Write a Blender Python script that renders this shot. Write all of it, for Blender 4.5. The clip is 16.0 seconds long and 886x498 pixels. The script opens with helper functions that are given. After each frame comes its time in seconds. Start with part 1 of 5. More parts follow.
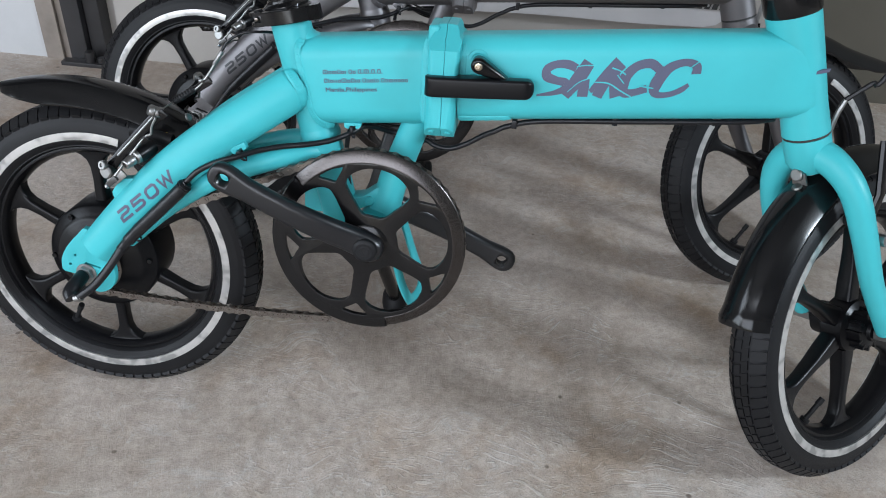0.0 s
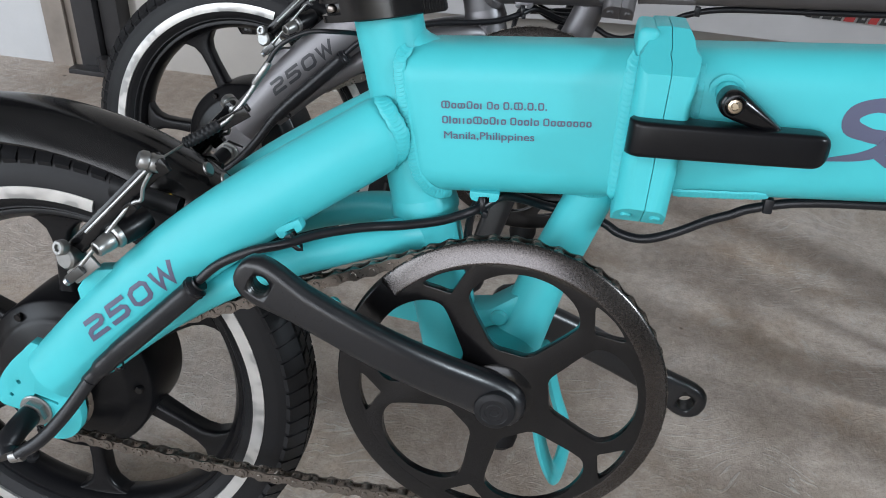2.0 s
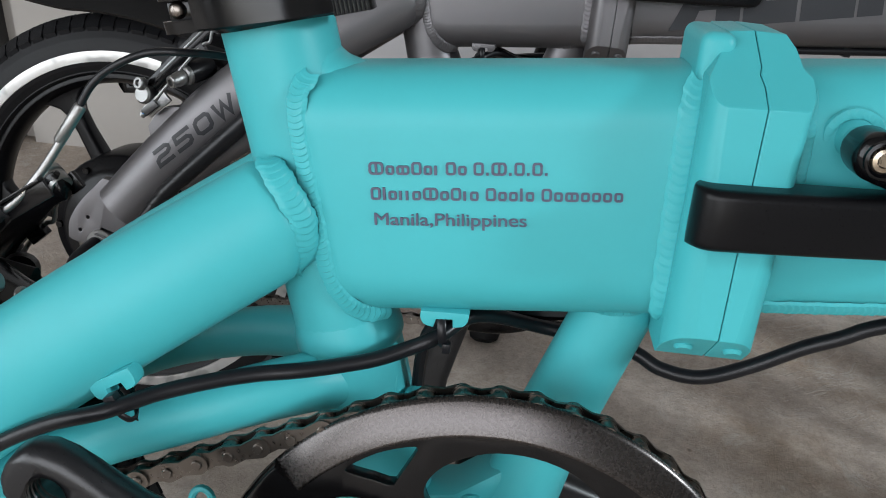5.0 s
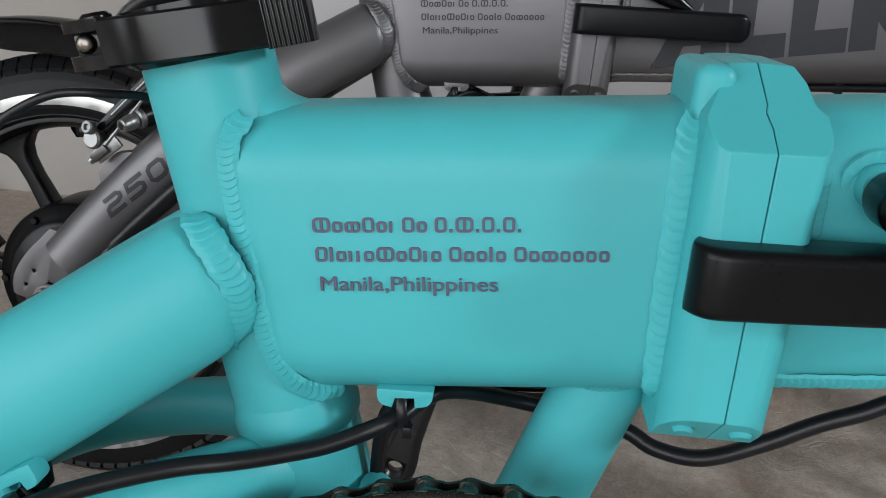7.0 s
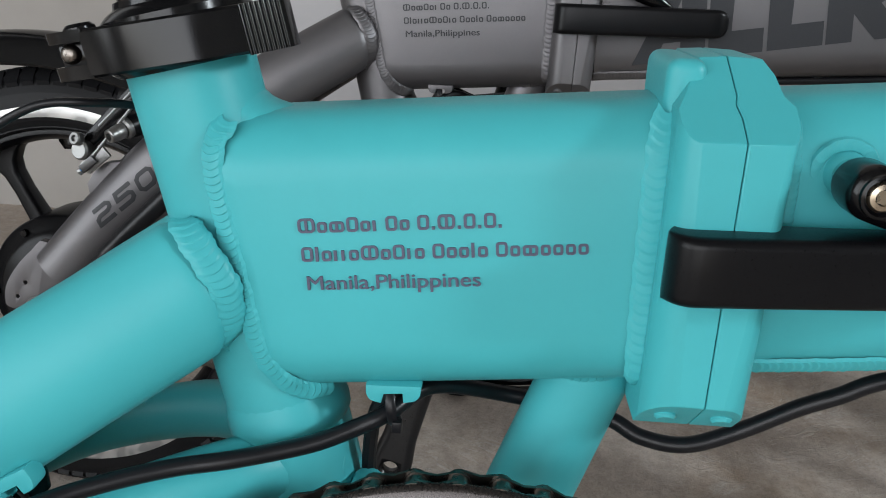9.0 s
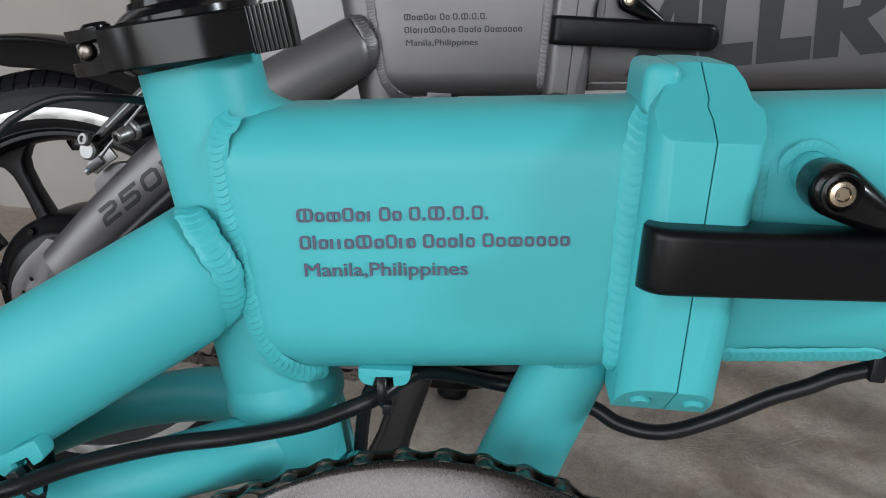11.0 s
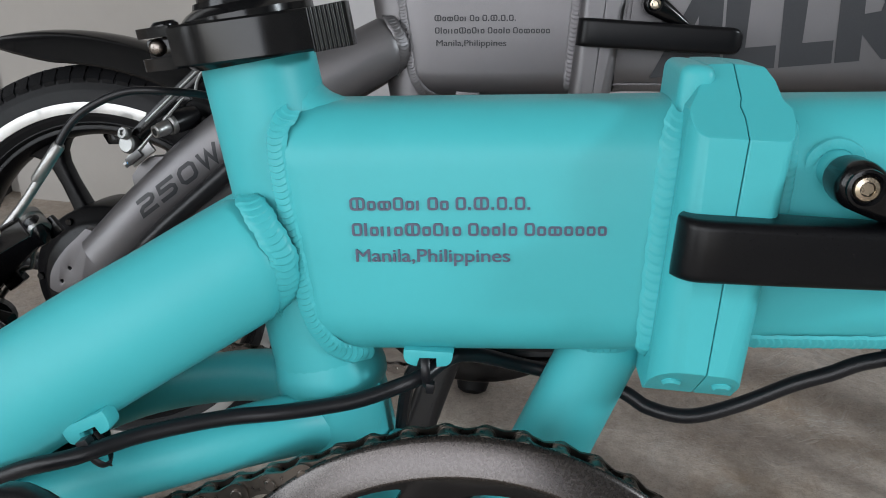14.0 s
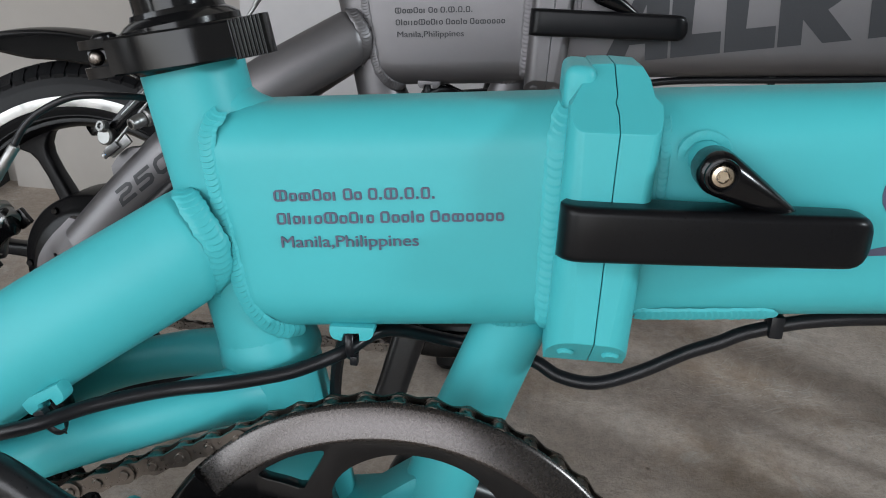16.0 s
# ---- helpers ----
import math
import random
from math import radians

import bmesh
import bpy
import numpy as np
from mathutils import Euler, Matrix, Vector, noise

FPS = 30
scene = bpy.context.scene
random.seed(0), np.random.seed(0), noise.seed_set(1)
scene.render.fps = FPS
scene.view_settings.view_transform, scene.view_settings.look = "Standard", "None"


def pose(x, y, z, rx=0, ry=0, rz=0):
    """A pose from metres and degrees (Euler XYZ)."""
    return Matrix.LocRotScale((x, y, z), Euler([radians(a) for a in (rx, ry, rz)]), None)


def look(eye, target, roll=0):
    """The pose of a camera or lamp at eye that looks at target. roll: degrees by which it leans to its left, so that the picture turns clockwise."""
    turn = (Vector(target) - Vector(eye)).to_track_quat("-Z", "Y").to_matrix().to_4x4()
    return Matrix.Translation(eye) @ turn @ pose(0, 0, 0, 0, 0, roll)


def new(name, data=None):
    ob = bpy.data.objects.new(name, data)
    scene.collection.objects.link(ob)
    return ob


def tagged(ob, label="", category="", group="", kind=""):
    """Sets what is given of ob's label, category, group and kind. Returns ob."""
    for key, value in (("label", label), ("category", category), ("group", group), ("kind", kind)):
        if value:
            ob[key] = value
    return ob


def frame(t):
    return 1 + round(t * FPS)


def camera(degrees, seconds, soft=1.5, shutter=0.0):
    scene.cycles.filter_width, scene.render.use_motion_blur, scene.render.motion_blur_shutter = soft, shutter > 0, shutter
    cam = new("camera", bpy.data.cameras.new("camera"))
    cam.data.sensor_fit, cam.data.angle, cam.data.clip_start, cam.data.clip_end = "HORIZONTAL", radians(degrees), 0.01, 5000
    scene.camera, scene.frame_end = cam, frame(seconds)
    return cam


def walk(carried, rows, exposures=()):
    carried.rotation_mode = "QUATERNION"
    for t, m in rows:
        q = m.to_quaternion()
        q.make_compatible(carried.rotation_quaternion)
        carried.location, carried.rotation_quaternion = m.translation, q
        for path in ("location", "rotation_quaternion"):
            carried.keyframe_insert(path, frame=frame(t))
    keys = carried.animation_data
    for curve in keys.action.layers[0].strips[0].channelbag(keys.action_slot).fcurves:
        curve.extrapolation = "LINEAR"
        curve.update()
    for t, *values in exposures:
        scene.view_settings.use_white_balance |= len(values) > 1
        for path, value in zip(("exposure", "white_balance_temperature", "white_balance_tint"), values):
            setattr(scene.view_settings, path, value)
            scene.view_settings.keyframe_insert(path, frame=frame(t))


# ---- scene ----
cam = camera(54.3, 16.0, soft=1.0)
PATH = [
    (0, (0.1414, -0.7520, 0.8266), (0.0649, 0.0462, 0.2291), 2.99),
    (0.5, (0.0944, -0.6561, 0.7832), (-0.0184, 0.1423, 0.1917), 2.56),
    (1, (0.0557, -0.5593, 0.7410), (-0.0709, 0.2428, 0.1574), 2.63),
    (1.5, (0.0237, -0.4691, 0.6992), (-0.0995, 0.3344, 0.1168), 3.22),
    (2, (0.0036, -0.4089, 0.6644), (-0.1122, 0.3950, 0.0810), 3.73),
    (2.5, (-0.0077, -0.3600, 0.6432), (-0.1120, 0.4472, 0.0623), 4.23),
    (3, (-0.0189, -0.3187, 0.6192), (-0.1039, 0.4941, 0.0428), 4.73),
    (3.5, (-0.0237, -0.2773, 0.5993), (-0.1046, 0.5437, 0.0342), 4.51),
    (4, (-0.0258, -0.2500, 0.5822), (-0.1030, 0.5839, 0.0359), 3.96),
    (4.5, (-0.0225, -0.2341, 0.5730), (-0.0957, 0.6138, 0.0478), 4.02),
    (7, (-0.0151, -0.1786, 0.5526), (-0.0708, 0.7047, 0.0871), 4.11),
    (7.5, (-0.0144, -0.1720, 0.5592), (-0.0653, 0.7128, 0.0961), 3.41),
    (8, (-0.0095, -0.1720, 0.5538), (-0.0619, 0.7135, 0.0921), 2.81),
    (8.5, (-0.0123, -0.1777, 0.5536), (-0.0607, 0.7079, 0.0916), 2.71),
    (11, (-0.0067, -0.2021, 0.5548), (-0.0567, 0.6906, 0.1069), 3.59),
    (11.5, (-0.0078, -0.2068, 0.5576), (-0.0589, 0.6875, 0.1131), 3.98),
    (12, (-0.0088, -0.2087, 0.5594), (-0.0634, 0.6853, 0.1147), 4.18),
    (12.5, (-0.0087, -0.2096, 0.5585), (-0.0639, 0.6841, 0.1133), 4.28),
    (13, (-0.0096, -0.2134, 0.5575), (-0.0682, 0.6797, 0.1115), 4.18),
    (13.5, (-0.0135, -0.2171, 0.5602), (-0.0756, 0.6755, 0.1137), 4.18),
    (14, (-0.0163, -0.2209, 0.5582), (-0.0802, 0.6708, 0.1101), 3.98),
    (14.5, (-0.0208, -0.2294, 0.5542), (-0.0866, 0.6601, 0.1019), 3.59),
    (15, (-0.0214, -0.2369, 0.5476), (-0.0910, 0.6489, 0.0887), 3.00),
    (15.5, (-0.0031, -0.2369, 0.5578), (-0.0763, 0.6444, 0.0910), 2.71),
    (16, (0.0215, -0.2453, 0.5768), (-0.0511, 0.6345, 0.1070), 2.82),
]
# the clip's camera darkens its picture a little as it comes near
walk(cam, [(t, look(eye, target, roll)) for t, eye, target, roll in PATH],
     [(0, 0.06, 6050, 10), (2, 0.14, 6200, 10), (4.5, -0.10, 6400, 10), (7, -0.33, 6500, 10), (8.5, -0.33, 6500, 10), (11, -0.29, 6450, 10), (16, -0.26, 6430, 10)])

# ---- world and light ----
world = bpy.data.worlds.new("daylight")
scene.world = world
world.use_nodes = True
wn = world.node_tree
sky = wn.nodes.new("ShaderNodeTexSky")
sky.sky_type = "NISHITA"
sky.sun_disc = False
sky.sun_elevation, sky.sun_rotation = radians(40), radians(150)
wn.links.new(sky.outputs[0], wn.nodes["Background"].inputs[0])
wn.nodes["Background"].inputs[1].default_value = 0.12


def area(name, eye, target, w, h, watts, colour=(1, 1, 1)):
    d = bpy.data.lights.new(name, "AREA")
    d.shape, d.size, d.size_y, d.energy, d.color = "RECTANGLE", w, h, watts, colour
    ob = new(name, d)
    ob.matrix_world = look(eye, target)
    return ob


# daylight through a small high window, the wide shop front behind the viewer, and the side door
area("window_daylight", (4.27, -1.25, 2.50), (0.0, 0.05, 0.35), 0.52, 0.40, 155, (0.86, 0.95, 1.0))
area("shopfront_daylight", (-0.9, -3.3, 1.6), (-0.25, 0.0, 0.3), 3.2, 2.2, 104, (0.972, 0.972, 0.985))
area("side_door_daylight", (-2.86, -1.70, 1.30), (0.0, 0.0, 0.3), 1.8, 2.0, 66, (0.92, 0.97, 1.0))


# ---- materials ----
def material(name):
    m = bpy.data.materials.new(name)
    m.use_nodes = True
    return m, m.node_tree, m.node_tree.nodes["Principled BSDF"]


def noise_tex(nt, scale, detail=4, rough=0.55, coord="Object"):
    tc = nt.nodes.new("ShaderNodeTexCoord")
    n = nt.nodes.new("ShaderNodeTexNoise")
    n.inputs["Scale"].default_value, n.inputs["Detail"].default_value, n.inputs["Roughness"].default_value = scale, detail, rough
    nt.links.new(tc.outputs[coord], n.inputs["Vector"])
    return n


def ramp(nt, src, stops):
    r = nt.nodes.new("ShaderNodeValToRGB")
    while len(r.color_ramp.elements) < len(stops):
        r.color_ramp.elements.new(0.5)
    for e, (p, c) in zip(r.color_ramp.elements, stops):
        e.position, e.color = p, (*c, 1)
    nt.links.new(src, r.inputs[0])
    return r


def bump(nt, src, bsdf, strength, distance):
    b = nt.nodes.new("ShaderNodeBump")
    b.inputs["Strength"].default_value, b.inputs["Distance"].default_value = strength, distance
    nt.links.new(src, b.inputs["Height"])
    nt.links.new(b.outputs[0], bsdf.inputs["Normal"])
    return b


def paint(name, colour, rough, vary=0.08, metal=0.0, grain=900, grain_depth=0.00004, spec=0.5):
    """Paint, plastic or metal: colour drifting at a large scale, gloss at a small one, and fine relief."""
    m, nt, p = material(name)
    n = noise_tex(nt, 14)
    lo = tuple(c * (1 - vary) for c in colour)
    hi = tuple(min(1, c * (1 + vary)) for c in colour)
    nt.links.new(ramp(nt, n.outputs["Fac"], [(0.3, lo), (0.7, hi)]).outputs[0], p.inputs["Base Color"])
    n2 = noise_tex(nt, grain, 3)
    r2 = ramp(nt, n2.outputs["Fac"], [(0.25, (rough * 0.82,) * 3), (0.75, (min(1, rough * 1.2),) * 3)])
    nt.links.new(r2.outputs[0], p.inputs["Roughness"])
    p.inputs["Metallic"].default_value = metal
    p.inputs["Specular IOR Level"].default_value = spec
    bump(nt, n2.outputs["Fac"], p, 0.35, grain_depth)
    return m


TEAL = paint("matt turquoise paint", (0.058, 0.405, 0.438), 0.42, 0.05, grain=1500, grain_depth=0.00002, spec=0.29)
GREY = paint("satin graphite paint", (0.170, 0.163, 0.168), 0.46, 0.06, metal=0.78, grain=1500, grain_depth=0.00002)
BLACK = paint("satin black alloy", (0.0030, 0.0030, 0.0036), 0.20, 0.15, grain=1300, grain_depth=0.000005, spec=0.32)
RING = paint("glossy black anodised alloy", (0.0035, 0.0033, 0.0036), 0.19, 0.15, grain=1300, grain_depth=0.000005, spec=0.36)
BEVEL = paint("polished dark anodised bevel", (0.085, 0.078, 0.076), 0.27, 0.05, metal=1.0, grain=900, grain_depth=0.00001)
FORGED = paint("satin black forged alloy", (0.0075, 0.0078, 0.0095), 0.31, 0.12, grain=1500, grain_depth=0.000008, spec=0.50)
CAST = paint("textured black casting", (0.0040, 0.0040, 0.0048), 0.31, 0.2, grain=1700, grain_depth=0.00003, spec=0.20)
GLOSS = paint("glossy black plastic", (0.0045, 0.0045, 0.005), 0.15, 0.2, grain=60, grain_depth=0.00004, spec=0.36)
RUBBER = paint("black rubber", (0.010, 0.010, 0.011), 0.48, 0.25, grain=700, grain_depth=0.00010, spec=0.18)
SHEATH = paint("black cable sheath", (0.007, 0.0073, 0.009), 0.34, 0.15, grain=400, grain_depth=0.00002, spec=0.32)
STEEL = paint("zinc plated steel", (0.29, 0.29, 0.285), 0.40, 0.15, metal=1.0, grain=500)
CHAIN = paint("brown-grey chain steel", (0.185, 0.165, 0.148), 0.30, 0.25, metal=1.0, grain=400)
DARK_STEEL = paint("dark oiled steel", (0.10, 0.10, 0.10), 0.35, 0.15, metal=1.0, grain=500)
BRASS = paint("yellow zinc screw", (0.50, 0.42, 0.32), 0.28, 0.12, metal=1.0, grain=500)
INK = paint("dark grey decal", (0.072, 0.075, 0.125), 0.45, 0.05, grain=1200)
INK_DARK = paint("black decal", (0.020, 0.021, 0.025), 0.5, 0.05, grain=1200)
INK_BLACK = paint("black print", (0.02, 0.02, 0.02), 0.6, 0.05)
INK_RED = paint("red print", (0.34, 0.03, 0.03), 0.6, 0.05)
WHITE_WALL = paint("white painted panel", (0.42, 0.42, 0.425), 0.6, 0.04, grain=220, grain_depth=0.0004)
BANNER = paint("white vinyl banner", (0.44, 0.425, 0.43), 0.45, 0.05, grain=120, grain_depth=0.0003)
IRON = paint("black painted steel", (0.018, 0.017, 0.018), 0.34, 0.3, grain=160, grain_depth=0.0003)
BROWN_IRON = paint("weathered steel edge", (0.20, 0.17, 0.145), 0.5, 0.25, grain=120, grain_depth=0.0003)
YELLOW = paint("yellow sticker", (0.75, 0.48, 0.03), 0.4, 0.05)
BLUE_ANODISED = paint("blue anodised bolt", (0.05, 0.25, 0.55), 0.25, 0.05, metal=1.0)


def reflective():
    """Silver retroreflective film: patchy, brighter and duller along its length, with fine scuffs."""
    m, nt, p = material("silver reflective strip")
    n = noise_tex(nt, 62, 1, 0.5)
    nt.links.new(ramp(nt, n.outputs["Fac"], [(0.38, (0.34, 0.34, 0.335)), (0.46, (0.52, 0.515, 0.505)), (0.60, (0.60, 0.595, 0.58))]).outputs[0], p.inputs["Base Color"])
    p.inputs["Roughness"].default_value = 0.30
    p.inputs["Metallic"].default_value = 0.7
    return m


REFLECT = reflective()


def mixed(nt, kind, fac, a, b):
    """A colour mix node; fac a number or a socket, b a colour or a socket."""
    mx = nt.nodes.new("ShaderNodeMix")
    mx.data_type, mx.blend_type = "RGBA", kind
    if isinstance(fac, (int, float)):
        mx.inputs["Factor"].default_value = fac
    else:
        nt.links.new(fac, mx.inputs["Factor"])
    nt.links.new(a, mx.inputs["A"])
    if isinstance(b, tuple):
        mx.inputs["B"].default_value = (*b, 1)
    else:
        nt.links.new(b, mx.inputs["B"])
    return mx.outputs["Result"]


def math_node(nt, op, a, b):
    n = nt.nodes.new("ShaderNodeMath")
    n.operation = op
    for k, v in enumerate((a, b)):
        if isinstance(v, (int, float)):
            n.inputs[k].default_value = v
        else:
            nt.links.new(v, n.inputs[k])
    return n.outputs[0]


def concrete():
    m, nt, p = material("smooth trowelled concrete")
    big = noise_tex(nt, 1.6, 5, 0.6)
    base = ramp(nt, big.outputs["Fac"], [(0.32, (0.330, 0.276, 0.232)), (0.52, (0.450, 0.392, 0.346)), (0.70, (0.520, 0.468, 0.428))]).outputs[0]
    # cloudy trowel patches and fine mottling
    cloud = noise_tex(nt, 9, 6, 0.62)
    col = mixed(nt, "MULTIPLY", 1.0, base, ramp(nt, cloud.outputs["Fac"], [(0.32, (0.84, 0.81, 0.77)), (0.50, (0.98, 0.97, 0.96)), (0.68, (1.08, 1.08, 1.08))]).outputs[0])
    mid = noise_tex(nt, 70, 8, 0.74)
    col = mixed(nt, "MULTIPLY", 0.85, col, ramp(nt, mid.outputs["Fac"], [(0.32, (0.66, 0.645, 0.62)), (0.60, (1.06, 1.06, 1.06))]).outputs[0])
    # trowel scratches: short thin streaks in three directions
    tc = nt.nodes.new("ShaderNodeTexCoord")
    streaks = None
    for turn, sx, sy, cut, seed in ((-28, 40, 190, 0.650, 0.0), (24, 44, 220, 0.650, 7.0), (68, 42, 200, 0.645, 15.0), (-70, 36, 160, 0.645, 23.0)):
        mp = nt.nodes.new("ShaderNodeMapping")
        mp.inputs["Scale"].default_value = (sx, sy, 1)
        mp.inputs["Rotation"].default_value = (0, 0, radians(turn))
        mp.inputs["Location"].default_value = (seed, seed * 2, seed)
        bend = noise_tex(nt, 5.0, 2)
        warp = mixed(nt, "LINEAR_LIGHT", 0.110, tc.outputs["Object"], bend.outputs["Color"])
        nt.links.new(warp, mp.inputs[0])
        scr = nt.nodes.new("ShaderNodeTexNoise")
        scr.inputs["Scale"].default_value, scr.inputs["Detail"].default_value, scr.inputs["Distortion"].default_value = 1.0, 2, 0.7
        nt.links.new(mp.outputs[0], scr.inputs["Vector"])
        one = ramp(nt, scr.outputs["Fac"], [(cut, (0, 0, 0)), (cut + 0.03, (1, 1, 1))]).outputs[0]
        streaks = one if streaks is None else math_node(nt, "MAXIMUM", streaks, one)
    where = ramp(nt, noise_tex(nt, 4.2, 3).outputs["Fac"], [(0.42, (0, 0, 0)), (0.60, (1, 1, 1))]).outputs[0]
    streaks = math_node(nt, "MULTIPLY", streaks, where)
    col = mixed(nt, "MIX", math_node(nt, "MULTIPLY", streaks, 0.36), col, (0.62, 0.60, 0.575))
    # ragged lighter skins left by the trowel
    tc2 = noise_tex(nt, 17, 9, 0.70)
    tc2.inputs["Distortion"].default_value = 1.6
    skins = ramp(nt, tc2.outputs["Fac"], [(0.56, (0, 0, 0)), (0.64, (1, 1, 1))]).outputs[0]
    col = mixed(nt, "MIX", math_node(nt, "MULTIPLY", skins, 0.30), col, (0.50, 0.49, 0.475))
    # brown stains and small dark specks
    stain = ramp(nt, noise_tex(nt, 5.3, 7, 0.68).outputs["Fac"], [(0.50, (0, 0, 0)), (0.66, (1, 1, 1))]).outputs[0]
    col = mixed(nt, "MULTIPLY", math_node(nt, "MULTIPLY", stain, 0.75), col, (0.74, 0.64, 0.53))
    vor = nt.nodes.new("ShaderNodeTexVoronoi")
    vor.inputs["Scale"].default_value = 15
    nt.links.new(tc.outputs["Object"], vor.inputs["Vector"])
    sp = ramp(nt, vor.outputs["Distance"], [(0.035, (0.22, 0.19, 0.16)), (0.060, (1, 1, 1))]).outputs[0]
    col = mixed(nt, "MULTIPLY", 0.75, col, sp)
    grit = noise_tex(nt, 420, 4, 0.7)
    col = mixed(nt, "MULTIPLY", 0.8, col, ramp(nt, grit.outputs["Fac"], [(0.30, (0.70, 0.69, 0.67)), (0.48, (1, 1, 1)), (0.72, (1.16, 1.16, 1.16))]).outputs[0])
    nt.links.new(col, p.inputs["Base Color"])
    r = ramp(nt, mid.outputs["Fac"], [(0.3, (0.46,) * 3), (0.7, (0.68,) * 3)])
    nt.links.new(r.outputs[0], p.inputs["Roughness"])
    hgt = math_node(nt, "ADD", math_node(nt, "MULTIPLY", streaks, 0.38), math_node(nt, "ADD", math_node(nt, "MULTIPLY", mid.outputs["Fac"], 0.7), math_node(nt, "ADD", math_node(nt, "MULTIPLY", grit.outputs["Fac"], 0.45), math_node(nt, "MULTIPLY", tc2.outputs["Fac"], 0.9))))
    bump(nt, hgt, p, 0.9, 0.0020)
    return m


def plaster(name, a, b):
    m, nt, p = material(name)
    n = noise_tex(nt, 2.2, 6, 0.6)
    nt.links.new(ramp(nt, n.outputs["Fac"], [(0.3, a), (0.7, b)]).outputs[0], p.inputs["Base Color"])
    n2 = noise_tex(nt, 60, 5, 0.6)
    p.inputs["Roughness"].default_value = 0.75
    bump(nt, n2.outputs["Fac"], p, 0.4, 0.001)
    return m


CONCRETE = concrete()
# the far wall's shade is put into this colour, far darker than WALL
SHADE_WALL = plaster("plaster coloured dark olive for shade", (0.070, 0.062, 0.046), (0.095, 0.085, 0.066))
WALL = plaster("beige grey plaster", (0.27, 0.25, 0.23), (0.36, 0.335, 0.31))
CEILING = plaster("grey ceiling plaster", (0.26, 0.255, 0.245), (0.32, 0.315, 0.30))


# ---- mesh helpers ----
def sharpen(bm, angle=38):
    for f in bm.faces:
        f.smooth = True
    for e in bm.edges:
        e.smooth = len(e.link_faces) != 2 or e.calc_face_angle(0) < radians(angle)


def part(name, bm, mat, parent=None, label="", angle=38):
    bmesh.ops.recalc_face_normals(bm, faces=bm.faces)
    sharpen(bm, angle)
    me = bpy.data.meshes.new(name)
    bm.to_mesh(me)
    bm.free()
    me.materials.append(mat)
    ob = new(name, me)
    if parent:
        ob.parent = parent
    if label:
        tagged(ob, label)
    return ob


def same(name, ob, m, parent):
    """Another object on the same mesh."""
    o = new(name, ob.data)
    o.parent = parent
    o.matrix_basis = m
    return o


def smooth_path(pts, n=6):
    """Catmull-Rom through the points."""
    P = [Vector(p) for p in pts]
    P = [2 * P[0] - P[1], *P, 2 * P[-1] - P[-2]]
    out = []
    for i in range(1, len(P) - 2):
        for k in range(n):
            t = k / n
            a, b, c, d = P[i - 1:i + 3]
            out.append(0.5 * (2 * b + (c - a) * t + (2 * a - 5 * b + 4 * c - d) * t * t + (3 * b - a - 3 * c + d) * t ** 3))
    out.append(P[-2])
    return out


def loft(bm, rings, closed=False, caps=True):
    """Skin closed sections of equal point counts."""
    V = [[bm.verts.new(p) for p in r] for r in rings]
    n = len(V[0])
    pairs = list(zip(V, V[1:])) + ([(V[-1], V[0])] if closed else [])
    for a, b in pairs:
        for i in range(n):
            bm.faces.new((a[i], a[(i + 1) % n], b[(i + 1) % n], b[i]))
    if caps and not closed:
        bm.faces.new(V[0])
        bm.faces.new(V[-1][::-1])
    return bm


def tube(pts, r, seg=14, flat=1.0, side=(0, 1, 0), bm=None, closed=False, caps=True, power=2.0):
    """A tube along points; r: one radius or one for each point; flat: its size along the axis 'side' against the other."""
    bm = bm or bmesh.new()
    P = [Vector(p) for p in pts]
    R = r if isinstance(r, (list, tuple)) else [r] * len(P)
    rings = []
    for i, p in enumerate(P):
        a, b = (P[i - 1], P[(i + 1) % len(P)]) if closed else (P[max(i - 1, 0)], P[min(i + 1, len(P) - 1)])
        t = (b - a).normalized()
        s = Vector(side)
        s = s - s.dot(t) * t
        if s.length < 1e-3:
            s = t.orthogonal()
        s.normalize()
        u = t.cross(s)
        ring = []
        for k in range(seg):
            an = 2 * math.pi * k / seg
            c, q = math.cos(an), math.sin(an)
            c, q = math.copysign(abs(c) ** (2 / power), c), math.copysign(abs(q) ** (2 / power), q)
            ring.append(p + R[i] * (flat * c * s + q * u))
        rings.append(ring)
    return loft(bm, rings, closed, caps)


def rrect(w, h, r, n=5):
    """A rounded rectangle w x h about 0, as (a, b) pairs."""
    out = []
    for cx, cy, a0 in ((w / 2 - r, h / 2 - r, 0), (r - w / 2, h / 2 - r, 90), (r - w / 2, r - h / 2, 180), (w / 2 - r, r - h / 2, 270)):
        for k in range(n + 1):
            a = radians(a0 + 90 * k / n)
            out.append((cx + r * math.cos(a), cy + r * math.sin(a)))
    return out


def beam(stations, bm=None, n=6):
    """A rounded-box beam in the bicycle's plane: stations of (x, z, width, height, corner, slope in degrees)."""
    bm = bm or bmesh.new()
    rings = []
    for x, z, w, h, r, slope in stations:
        s, c = math.sin(radians(slope)), math.cos(radians(slope))
        rings.append([Vector((x - b * s, a, z + b * c)) for a, b in rrect(w, h, r, n)])
    return loft(bm, rings)


